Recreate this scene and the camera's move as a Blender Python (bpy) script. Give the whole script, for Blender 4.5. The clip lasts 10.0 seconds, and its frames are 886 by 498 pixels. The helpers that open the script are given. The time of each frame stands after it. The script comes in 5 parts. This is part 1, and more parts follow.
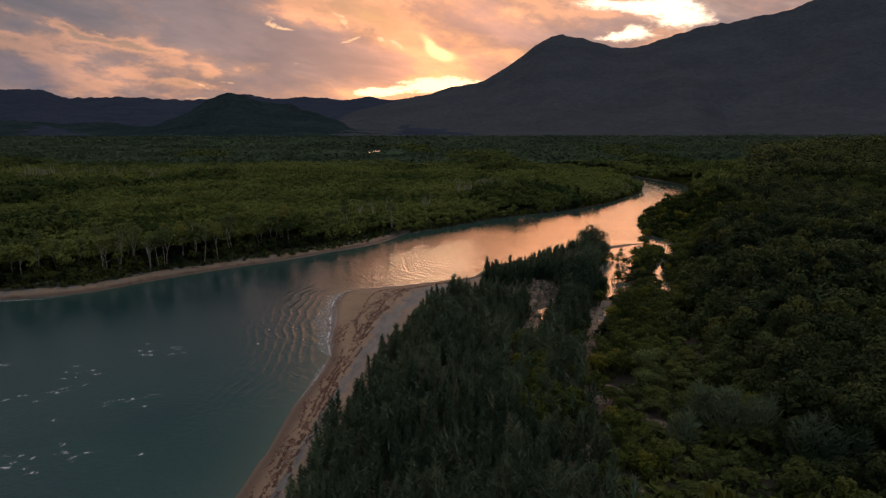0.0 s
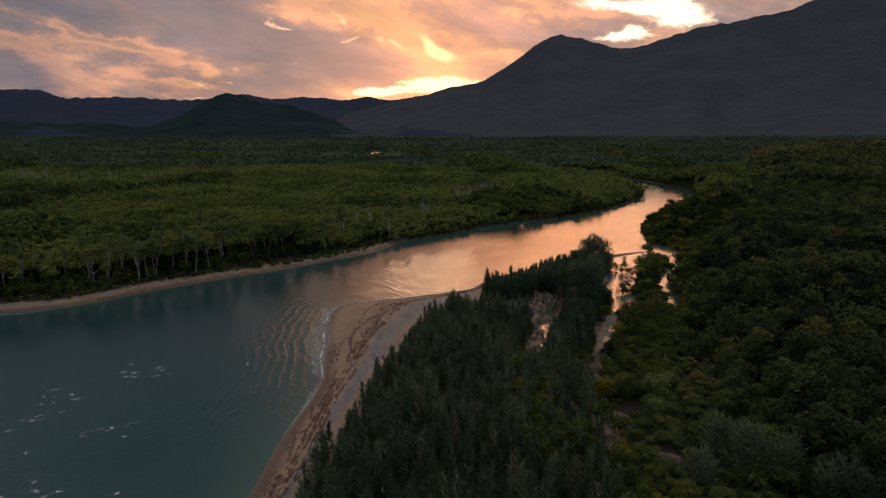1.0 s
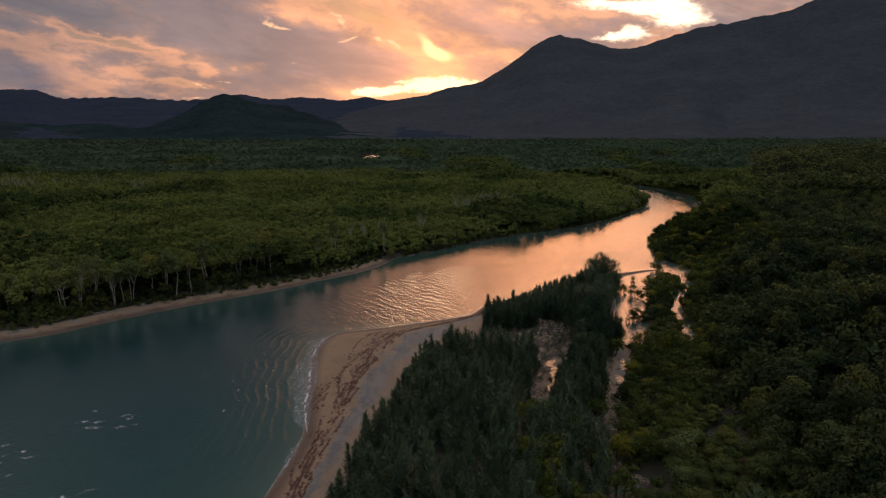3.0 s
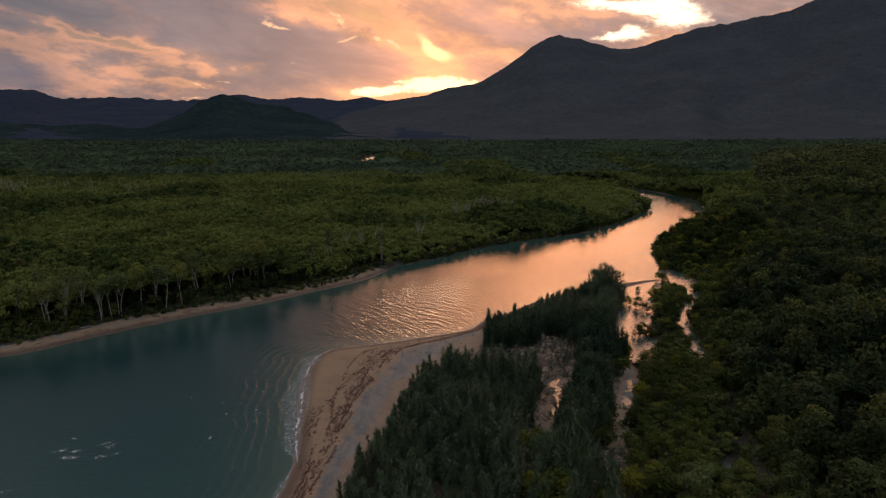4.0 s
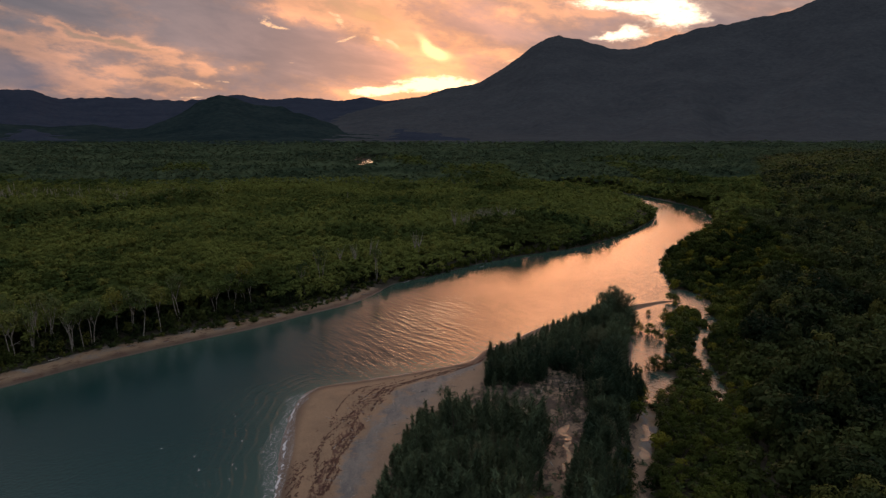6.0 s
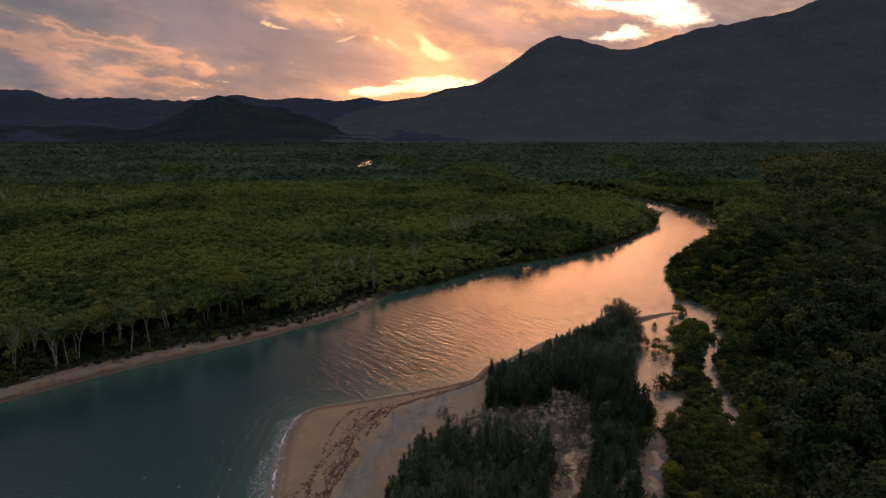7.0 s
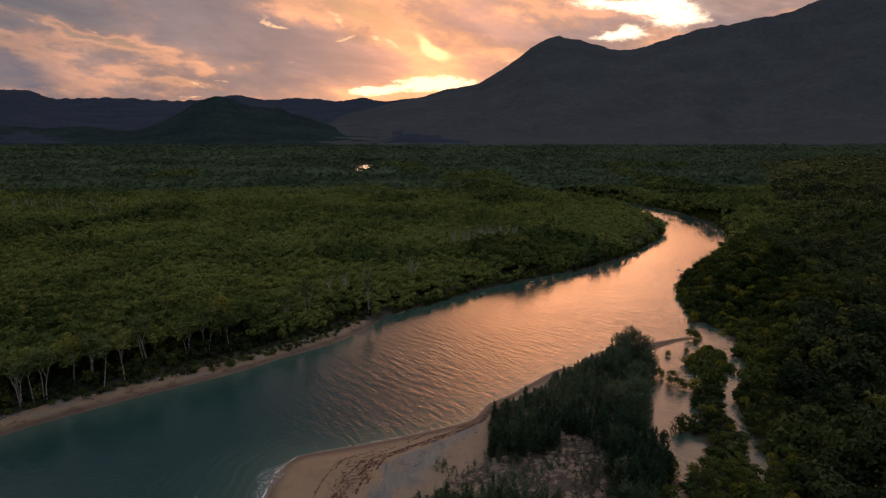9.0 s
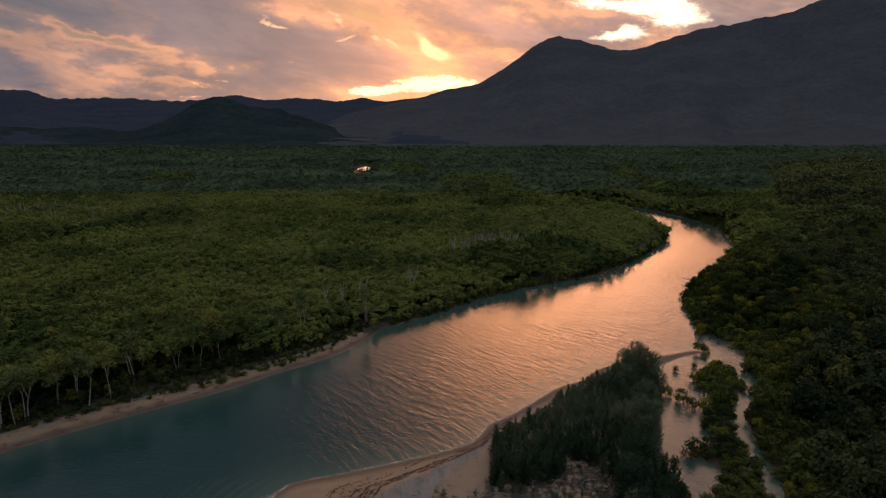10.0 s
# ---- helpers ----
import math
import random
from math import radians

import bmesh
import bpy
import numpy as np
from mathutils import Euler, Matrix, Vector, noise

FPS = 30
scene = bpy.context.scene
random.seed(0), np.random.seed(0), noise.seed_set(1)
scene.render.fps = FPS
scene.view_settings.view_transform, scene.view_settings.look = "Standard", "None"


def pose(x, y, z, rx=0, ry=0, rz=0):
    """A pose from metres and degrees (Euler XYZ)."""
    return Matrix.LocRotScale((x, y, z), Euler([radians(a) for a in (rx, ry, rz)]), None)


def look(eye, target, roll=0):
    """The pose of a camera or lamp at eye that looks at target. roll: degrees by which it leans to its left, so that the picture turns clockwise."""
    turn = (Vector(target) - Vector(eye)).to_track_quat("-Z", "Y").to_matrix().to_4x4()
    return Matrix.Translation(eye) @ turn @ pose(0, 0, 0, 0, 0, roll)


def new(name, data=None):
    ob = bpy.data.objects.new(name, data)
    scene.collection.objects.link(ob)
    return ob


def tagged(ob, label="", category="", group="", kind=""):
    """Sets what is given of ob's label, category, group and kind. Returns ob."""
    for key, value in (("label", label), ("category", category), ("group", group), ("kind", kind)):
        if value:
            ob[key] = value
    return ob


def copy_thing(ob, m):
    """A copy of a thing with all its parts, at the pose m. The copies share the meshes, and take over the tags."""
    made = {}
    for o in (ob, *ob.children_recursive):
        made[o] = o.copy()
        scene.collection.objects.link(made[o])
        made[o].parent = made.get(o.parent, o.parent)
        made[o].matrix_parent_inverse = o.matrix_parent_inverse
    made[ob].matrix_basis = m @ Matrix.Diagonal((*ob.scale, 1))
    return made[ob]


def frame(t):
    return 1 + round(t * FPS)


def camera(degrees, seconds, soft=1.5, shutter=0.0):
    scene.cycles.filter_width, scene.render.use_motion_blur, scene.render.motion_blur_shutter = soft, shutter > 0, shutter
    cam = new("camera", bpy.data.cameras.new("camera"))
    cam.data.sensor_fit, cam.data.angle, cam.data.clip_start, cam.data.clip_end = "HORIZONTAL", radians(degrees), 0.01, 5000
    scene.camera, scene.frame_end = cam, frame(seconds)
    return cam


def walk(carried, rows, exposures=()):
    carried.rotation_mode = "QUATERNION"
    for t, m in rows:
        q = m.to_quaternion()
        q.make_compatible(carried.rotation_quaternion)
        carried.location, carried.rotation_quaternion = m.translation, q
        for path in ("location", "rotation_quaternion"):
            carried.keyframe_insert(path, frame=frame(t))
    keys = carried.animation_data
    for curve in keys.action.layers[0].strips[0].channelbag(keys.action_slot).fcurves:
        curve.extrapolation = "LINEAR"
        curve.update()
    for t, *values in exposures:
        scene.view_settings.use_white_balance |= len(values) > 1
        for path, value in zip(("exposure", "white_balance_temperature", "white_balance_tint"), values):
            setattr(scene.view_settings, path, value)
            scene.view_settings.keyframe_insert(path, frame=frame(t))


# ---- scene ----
# ---- camera: a steady climb over the river mouth ----
cam = camera(69.3, 10.0, 1.3)


def flight(t):
    """Eye and turn of the gliding camera at t seconds."""
    x = -0.475 + 0.396 * t + 0.0027 * t * t
    y = 4.06 + 6.732 * t - 0.0107 * t * t
    z = 47.16 + 1.8226 * t - 0.005 * t * t
    return pose(x, y, z, 90 - 11.817 - 0.009 * t, 0, -2.368 - 0.0936 * t + 0.0047 * t * t) @ pose(0, 0, 0, 0, 0, 0.013 * t - 0.031)


walk(cam, [(t / 2, flight(t / 2)) for t in range(21)])

# ---- light: dusk sky, sun low behind broken cloud over the ridge ----


class Nodes:
    """Short hand for a node tree: each call adds a node and returns its output socket."""

    def __init__(self, tree):
        self.tree = tree
        tree.nodes.clear()

    def add(self, kind, out=0, **sockets):
        node = self.tree.nodes.new(kind)
        for key, value in sockets.items():
            self.plug(node.inputs[key.replace("_", " ")], value)
        return node, node.outputs[out]

    def plug(self, socket, value):
        if isinstance(value, bpy.types.NodeSocket):
            self.tree.links.new(value, socket)
        else:
            socket.default_value = value

    def math(self, op, a, b=0.0, c=0.0, clamp=False):
        node = self.tree.nodes.new("ShaderNodeMath")
        node.operation, node.use_clamp = op, clamp
        for socket, value in zip(node.inputs, (a, b, c)):
            self.plug(socket, value)
        return node.outputs[0]

    def sum(self, *terms):
        total = terms[0]
        for term in terms[1:]:
            total = self.math("ADD", total, term)
        return total

    def times(self, *terms):
        total = terms[0]
        for term in terms[1:]:
            total = self.math("MULTIPLY", total, term)
        return total

    def step(self, value, low, high, a=0.0, b=1.0):
        node = self.tree.nodes.new("ShaderNodeMapRange")
        node.interpolation_type = "SMOOTHSTEP"
        for socket, given in zip(node.inputs, (value, low, high, a, b)):
            self.plug(socket, given)
        return node.outputs[0]

    def mix(self, fac, a, b, blend="MIX"):
        node = self.tree.nodes.new("ShaderNodeMix")
        node.data_type, node.blend_type = "RGBA", blend
        self.plug(node.inputs[0], fac)
        self.plug(node.inputs[6], a)
        self.plug(node.inputs[7], b)
        return node.outputs[2]

    def noise(self, vector, scale, detail=4.0, rough=0.55, distort=0.0, out=0):
        node = self.tree.nodes.new("ShaderNodeTexNoise")
        for key, value in (("Vector", vector), ("Scale", scale), ("Detail", detail), ("Roughness", rough), ("Distortion", distort)):
            self.plug(node.inputs[key], value)
        return node.outputs[out]

    def xyz(self, x=0.0, y=0.0, z=0.0):
        node = self.tree.nodes.new("ShaderNodeCombineXYZ")
        for socket, value in zip(node.inputs, (x, y, z)):
            self.plug(socket, value)
        return node.outputs[0]

    def split(self, vector):
        node = self.tree.nodes.new("ShaderNodeSeparateXYZ")
        self.plug(node.inputs[0], vector)
        return node.outputs

    def attribute(self, name):
        node = self.tree.nodes.new("ShaderNodeAttribute")
        node.attribute_name = name
        return node.outputs["Fac"]


def rgb(r, g, b):
    return (r, g, b, 1.0)


def spot(n, u, v, cu, cv, wu, wv, slant=0.0):
    """A soft oval opening in the cloud, 1 in its middle."""
    du = n.math("SUBTRACT", u, cu)
    dv = n.math("SUBTRACT", n.math("SUBTRACT", v, cv), n.times(du, slant))
    du, dv = n.times(du, 1 / wu), n.times(dv, 1 / wv)
    return n.math("EXPONENT", n.times(n.sum(n.times(du, du), n.times(dv, dv)), -1.0))


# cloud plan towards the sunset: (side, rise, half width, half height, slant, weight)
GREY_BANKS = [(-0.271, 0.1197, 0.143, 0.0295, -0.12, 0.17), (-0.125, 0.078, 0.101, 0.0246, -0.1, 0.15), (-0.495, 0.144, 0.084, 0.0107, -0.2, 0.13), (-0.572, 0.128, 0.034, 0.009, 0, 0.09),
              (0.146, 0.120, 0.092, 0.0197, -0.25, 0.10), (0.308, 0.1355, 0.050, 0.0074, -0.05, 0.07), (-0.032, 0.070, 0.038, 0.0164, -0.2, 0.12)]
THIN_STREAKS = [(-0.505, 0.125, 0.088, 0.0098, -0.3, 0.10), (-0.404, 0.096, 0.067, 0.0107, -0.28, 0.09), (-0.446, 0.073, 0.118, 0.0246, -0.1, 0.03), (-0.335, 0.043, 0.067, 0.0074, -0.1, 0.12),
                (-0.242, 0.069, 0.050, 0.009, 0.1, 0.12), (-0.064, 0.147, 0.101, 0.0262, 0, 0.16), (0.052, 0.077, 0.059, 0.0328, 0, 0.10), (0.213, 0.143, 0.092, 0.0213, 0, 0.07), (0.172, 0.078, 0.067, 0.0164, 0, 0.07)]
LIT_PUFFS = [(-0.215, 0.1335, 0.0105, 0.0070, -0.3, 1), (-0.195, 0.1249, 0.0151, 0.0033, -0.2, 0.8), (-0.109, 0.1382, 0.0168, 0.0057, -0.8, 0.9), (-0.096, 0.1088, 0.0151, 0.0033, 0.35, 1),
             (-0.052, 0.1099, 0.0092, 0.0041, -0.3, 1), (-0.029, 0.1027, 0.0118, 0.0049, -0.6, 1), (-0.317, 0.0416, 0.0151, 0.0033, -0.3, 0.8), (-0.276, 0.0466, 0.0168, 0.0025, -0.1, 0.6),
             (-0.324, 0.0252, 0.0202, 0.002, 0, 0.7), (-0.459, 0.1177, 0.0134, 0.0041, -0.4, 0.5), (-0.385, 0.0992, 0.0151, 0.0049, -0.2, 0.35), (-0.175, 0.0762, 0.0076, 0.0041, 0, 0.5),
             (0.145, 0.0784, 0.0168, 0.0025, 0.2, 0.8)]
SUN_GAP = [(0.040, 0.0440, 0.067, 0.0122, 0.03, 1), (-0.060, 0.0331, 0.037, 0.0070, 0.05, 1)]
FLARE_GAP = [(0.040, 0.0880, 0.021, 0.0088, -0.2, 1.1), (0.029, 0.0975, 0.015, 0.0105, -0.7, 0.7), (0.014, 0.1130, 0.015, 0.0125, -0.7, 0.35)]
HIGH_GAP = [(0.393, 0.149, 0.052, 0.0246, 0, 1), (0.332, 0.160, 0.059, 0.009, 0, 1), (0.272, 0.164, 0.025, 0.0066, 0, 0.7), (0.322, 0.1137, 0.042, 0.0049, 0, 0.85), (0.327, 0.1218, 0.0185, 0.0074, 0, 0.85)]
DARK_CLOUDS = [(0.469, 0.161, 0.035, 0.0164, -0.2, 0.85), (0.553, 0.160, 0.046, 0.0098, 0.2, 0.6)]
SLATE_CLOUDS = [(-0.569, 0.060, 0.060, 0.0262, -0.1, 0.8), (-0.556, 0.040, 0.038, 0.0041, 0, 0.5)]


def spots(n, u, v, rows):
    """The summed weight of several soft ovals."""
    return n.sum(*[n.times(spot(n, u, v, *row[:5]), row[5]) for row in rows])


def dusk_world():
    world = bpy.data.worlds.new("dusk")
    world.use_nodes = True
    scene.world = world
    n = Nodes(world.node_tree)
    coords = world.node_tree.nodes.new("ShaderNodeTexCoord").outputs["Generated"]
    x, y, z = n.split(coords)
    ahead = n.math("MAXIMUM", y, 0.06)
    up = n.math("MAXIMUM", z, 0.0)
    u, v = n.math("DIVIDE", x, ahead), n.math("DIVIDE", up, ahead)
    # broken cloud: broad banks, with smaller billows on them
    front = n.step(y, 0.05, 0.2)
    bank_at = n.xyz(n.sum(n.times(x, 2.4), n.times(z, 2.6)), n.times(y, 2.4), n.times(z, 8.0))
    big = n.noise(bank_at, 1.5, 2.0, 0.5, 0.15)
    billow = n.noise(n.xyz(n.sum(n.times(x, 8.5), n.times(z, 5.0)), n.times(y, 8.5), n.times(z, 19.0)), 1.0, 8.0, 0.60, 0.12)
    bend = n.xyz(n.times(u, 11.0), n.times(v, 30.0), 1.0)
    bu = n.times(n.math("SUBTRACT", n.noise(bend, 1.0, 5.0, 0.6), 0.5), 0.11)
    bv = n.times(n.math("SUBTRACT", n.noise(n.xyz(n.times(u, 11.0), n.times(v, 30.0), 7.0), 1.0, 5.0, 0.6), 0.5), 0.030)
    wu, wv = n.sum(u, bu), n.sum(v, bv)
    behind = n.math("SUBTRACT", 1.0, front)
    film = n.sum(n.times(big, n.sum(0.22, n.times(behind, 0.20))), n.times(billow, 0.58), n.times(front, 0.10))
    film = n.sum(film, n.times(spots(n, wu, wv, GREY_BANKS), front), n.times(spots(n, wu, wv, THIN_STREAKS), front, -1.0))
    film = n.math("MAXIMUM", film, n.times(front, 0.34))
    wisp = n.noise(n.xyz(n.times(u, 70.0), n.times(v, 150.0), 3.0), 1.0, 4.0, 0.62, 0.4)
    thick = n.step(n.sum(film, n.times(n.math("SUBTRACT", wisp, 0.5), front, 0.10)), 0.40, 0.60)
    rim = n.times(n.step(film, 0.35, 0.42), n.step(film, 0.50, 0.43))
    # nearness to the sun
    dot = n.sum(n.times(x, 0.03), n.times(y, 0.9986), n.times(z, 0.045))
    angle = n.times(n.math("ARCCOSINE", n.math("MINIMUM", dot, 0.99999)), 57.3)
    near = n.math("EXPONENT", n.times(angle, -1 / 6.0))
    wide = n.math("EXPONENT", n.times(angle, -1 / 26.0))
    high = n.step(z, 0.30, 0.75)
    lit = n.mix(1.0, n.mix(wide, rgb(0.13, 0.135, 0.165), rgb(0.86, 0.425, 0.265)), n.mix(near, rgb(0, 0, 0), rgb(0.90, 0.26, 0.0)), "ADD")
    lit = n.mix(n.times(rim, wide, 0.8), lit, rgb(1.45, 0.62, 0.30))
    grey = n.mix(1.0, n.mix(wide, rgb(0.105, 0.12, 0.155), rgb(0.47, 0.315, 0.29)), n.mix(near, rgb(0, 0, 0), rgb(0.75, 0.19, 0.0)), "ADD")
    cloud = n.mix(thick, lit, grey)
    relief = n.noise(n.xyz(n.sum(n.times(x, 5.5), n.times(z, 9.0)), n.times(y, 5.5), n.times(z, 15.0)), 1.0, 7.0, 0.58, 0.3)
    tone = n.step(relief, 0.33, 0.67, 0.77, 1.23)
    cloud = n.mix(1.0, cloud, n.xyz(tone, n.math("POWER", tone, 0.8), n.math("POWER", tone, 0.62)), "MULTIPLY")
    rag = n.times(n.math("SUBTRACT", billow, 0.5), 1.3)
    fray = n.times(n.math("SUBTRACT", wisp, 0.5), 2.4)
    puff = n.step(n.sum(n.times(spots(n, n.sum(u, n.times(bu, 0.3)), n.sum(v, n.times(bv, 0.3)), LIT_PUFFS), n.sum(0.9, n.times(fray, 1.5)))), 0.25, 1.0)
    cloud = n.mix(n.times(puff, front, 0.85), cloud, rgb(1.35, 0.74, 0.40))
    cloud = n.mix(n.times(high, 0.85), cloud, rgb(0.66, 0.72, 0.78))
    shut = n.math("MINIMUM", n.sum(spot(n, u, v, -0.62, 0.42, 0.42, 0.20), spot(n, u, v, -0.26, 0.62, 0.36, 0.26)), 1.0)
    cloud = n.mix(n.times(shut, front, 0.85), cloud, rgb(0.075, 0.105, 0.125))
    # ragged openings
    torn = n.sum(1.0, n.times(fray, 0.75), n.times(rag, 0.5))
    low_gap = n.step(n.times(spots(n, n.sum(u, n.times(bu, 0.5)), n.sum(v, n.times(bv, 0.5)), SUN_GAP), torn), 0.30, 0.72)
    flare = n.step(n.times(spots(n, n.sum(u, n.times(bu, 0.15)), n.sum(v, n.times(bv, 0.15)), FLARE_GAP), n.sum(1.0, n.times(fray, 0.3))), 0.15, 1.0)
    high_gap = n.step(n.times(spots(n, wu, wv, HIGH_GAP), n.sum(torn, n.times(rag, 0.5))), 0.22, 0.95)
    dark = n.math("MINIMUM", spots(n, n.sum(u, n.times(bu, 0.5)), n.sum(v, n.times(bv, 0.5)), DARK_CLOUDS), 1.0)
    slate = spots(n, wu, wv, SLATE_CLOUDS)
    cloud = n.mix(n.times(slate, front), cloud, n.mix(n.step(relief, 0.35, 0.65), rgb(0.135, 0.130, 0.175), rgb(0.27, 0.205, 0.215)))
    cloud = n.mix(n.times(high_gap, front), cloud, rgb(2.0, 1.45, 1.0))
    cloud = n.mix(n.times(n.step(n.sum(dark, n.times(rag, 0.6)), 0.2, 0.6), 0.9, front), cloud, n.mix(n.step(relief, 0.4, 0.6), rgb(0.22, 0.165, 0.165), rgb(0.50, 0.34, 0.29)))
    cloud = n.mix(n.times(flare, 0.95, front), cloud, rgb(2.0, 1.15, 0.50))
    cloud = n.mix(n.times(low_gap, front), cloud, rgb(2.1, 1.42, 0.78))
    warp_u = n.times(n.math("SUBTRACT", n.noise(n.xyz(n.times(u, 9.0), n.times(v, 26.0), 1.0), 1.0, 6.0, 0.6), 0.5), 0.20)
    warp_v = n.times(n.math("SUBTRACT", n.noise(n.xyz(n.times(u, 9.0), n.times(v, 26.0), 5.0), 1.0, 6.0, 0.6), 0.5), 0.05)
    wu, wv = n.sum(u, warp_u), n.sum(v, warp_v)
    # thin bright cloud higher up on the sun's side
    veil = n.times(spot(n, wu, wv, 0.285, 0.28, 0.215, 0.17, -0.35), n.step(film, 0.70, 0.42), front, n.step(v, 0.165, 0.225))
    cloud = n.mix(veil, cloud, rgb(8.8, 3.55, 1.52))
    pale = n.times(spot(n, wu, wv, 0.42, 0.56, 0.24, 0.24), front, n.step(film, 0.74, 0.44))
    cloud = n.mix(pale, cloud, rgb(2.9, 1.55, 1.05))
    sky_node = world.node_tree.nodes.new("ShaderNodeTexSky")
    sky_node.sky_type, sky_node.sun_disc = "NISHITA", False
    sky_node.sun_elevation, sky_node.sun_rotation = radians(2.6), radians(1.5)
    clear = n.mix(1.0, sky_node.outputs[0], rgb(0.08, 0.08, 0.08), "MULTIPLY")
    total = n.mix(n.step(film, 0.30, 0.42, 0.7, 0.97), clear, cloud)
    _, shade = n.add("ShaderNodeBackground", Color=total, Strength=1.08)
    out = world.node_tree.nodes.new("ShaderNodeOutputWorld")
    n.plug(out.inputs["Surface"], shade)


dusk_world()
sun = new("sun", bpy.data.lights.new("sun", "SUN"))
sun.data.energy, sun.data.angle, sun.data.color = 0.3, radians(12), (1.0, 0.62, 0.36)
sun.matrix_world = look((0, 300, 18), (-6, 0, 0))

# ---- plan of the shore: turning points of the banks, rounded off ----
LEFT_BANK = [(-4800, -300), (-900, 20), (-300, 112), (-160, 154), (-112, 168), (-91, 174.6), (-77, 187.6), (-61, 201), (-41, 215.5), (-30, 226), (-19, 235.5), (-11.5, 246),
             (-4, 261), (7, 269.5), (26, 288), (49, 305), (74, 319), (91, 334), (112, 357), (132, 386), (143, 406), (149, 428), (150.5, 458), (143, 500), (118, 530)]
RIGHT_BANK = [(112, 552), (150, 528), (170, 495), (178, 462), (181, 433), (173.5, 401), (160, 367), (144, 342), (131, 325), (120, 312), (110, 301), (102, 290),
              (96.5, 276), (92.5, 259), (89, 249), (93, 248), (95, 240), (91, 231), (81, 225), (72, 205), (67, 198), (64, 187)]
CREEK = [(59.5, 181), (60, 174), (55.8, 167.5), (51.8, 163.5), (50.2, 164), (50.6, 171), (52.5, 182),
         (58, 197), (61, 210), (65, 222.5), (76, 231)]
SAND_SPIT = [(85.5, 235.8), (81, 236.4), (73, 233.4), (62, 229.5), (52, 225), (46, 218), (39, 214), (32, 207), (25, 200), (20, 196), (16, 189), (11, 186), (0, 181.5), (-10, 178),
             (-18, 175.5), (-21.5, 171), (-22.5, 163), (-22, 150), (-20, 136), (-18.5, 122), (-21, 105), (-22.5, 88), (-25, 70), (-30, 40), (-45, -100), (-80, -700), (-4800, -700)]
SLOUGH = [(94, 232), (90, 222), (87.5, 212), (75.8, 196), (72.4, 184), (69.8, 172), (66, 160), (64.4, 160), (66.6, 173), (69.0, 185), (73.6, 197), (84, 213), (86, 222), (84, 229)]
POOLS = [(-52, 820, 9, 58), (57.5, 183, 2, 3)]
# shallow puddles beyond the creek's end: middle, half length, half width, heading
PUDDLES = [(28.2, 143.5, 5.5, 0.6, 74), (29.8, 151.5, 3.0, 0.75, 64), (22.0, 129.7, 2.2, 0.6, 60), (49.6, 118.0, 3.4, 0.8, 78), (44.6, 150.5, 3.6, 0.9, 60), (41.2, 143.5, 2.4, 0.7, 66), (31.0, 105.6, 3.0, 0.6, 38)]



def rounded(points, steps=4):
    """A closed Catmull-Rom line through the turning points."""
    p = np.array(points, float)
    a, b, c, d = np.roll(p, 1, 0), p, np.roll(p, -1, 0), np.roll(p, -2, 0)
    out = []
    for k in range(steps):
        t = k / steps
        out.append(0.5 * (2 * b + (c - a) * t + (2 * a - 5 * b + 4 * c - d) * t * t + (3 * b - a - 3 * c + d) * t ** 3))
    return np.stack(out, 1).reshape(-1, 2)


RIVER = rounded(LEFT_BANK + RIGHT_BANK + CREEK + SAND_SPIT)
SIDE_CREEK = rounded(SLOUGH)


def outline_distance(x, y, loop):
    """Distance to a closed line, minus inside it."""
    best = np.full(x.shape, 1e9)
    inside = np.zeros(x.shape, bool)
    for (ax, ay), (bx, by) in zip(loop, np.roll(loop, -1, 0)):
        dx, dy = bx - ax, by - ay
        k = np.clip(((x - ax) * dx + (y - ay) * dy) / (dx * dx + dy * dy + 1e-9), 0, 1)
        best = np.minimum(best, (x - ax - k * dx) ** 2 + (y - ay - k * dy) ** 2)
        if ay != by:
            inside ^= ((ay > y) != (by > y)) & (x < dx * (y - ay) / dy + ax)
    return np.where(inside, -1, 1) * np.sqrt(best)


def shore(x, y):
    """Metres from the waterline: plus on land, minus in the water."""
    x, y = np.asarray(x, float), np.asarray(y, float)
    d = np.minimum(outline_distance(x, y, RIVER), outline_distance(x, y, SIDE_CREEK))
    for px, py, rx, ry in POOLS:
        d = np.minimum(d, (np.hypot((x - px) / rx, (y - py) / ry) - 1) * min(rx, ry))
    return d


def lattice(ix, iy, seed):
    h = (ix.astype(np.int64) * 374761393 + iy.astype(np.int64) * 668265263 + seed * 974711) & 0x7FFFFFFF
    h = ((h ^ (h >> 13)) * 1274126177) & 0x7FFFFFFF
    return ((h ^ (h >> 16)) & 0xFFFF) / 65535.0


def value_noise(x, y, seed=0):
    ix, iy = np.floor(x), np.floor(y)
    fx, fy = x - ix, y - iy
    fx, fy = fx * fx * (3 - 2 * fx), fy * fy * (3 - 2 * fy)
    a, b = lattice(ix, iy, seed), lattice(ix + 1, iy, seed)
    c, d = lattice(ix, iy + 1, seed), lattice(ix + 1, iy + 1, seed)
    return (a * (1 - fx) + b * fx) * (1 - fy) + (c * (1 - fx) + d * fx) * fy


def fbm(x, y, octaves=4, seed=0):
    total, size = 0, 0.5
    for k in range(octaves):
        total = total + size * value_noise(x * 2 ** k + 17 * k, y * 2 ** k - 9 * k, seed + k)
        size *= 0.5
    return total


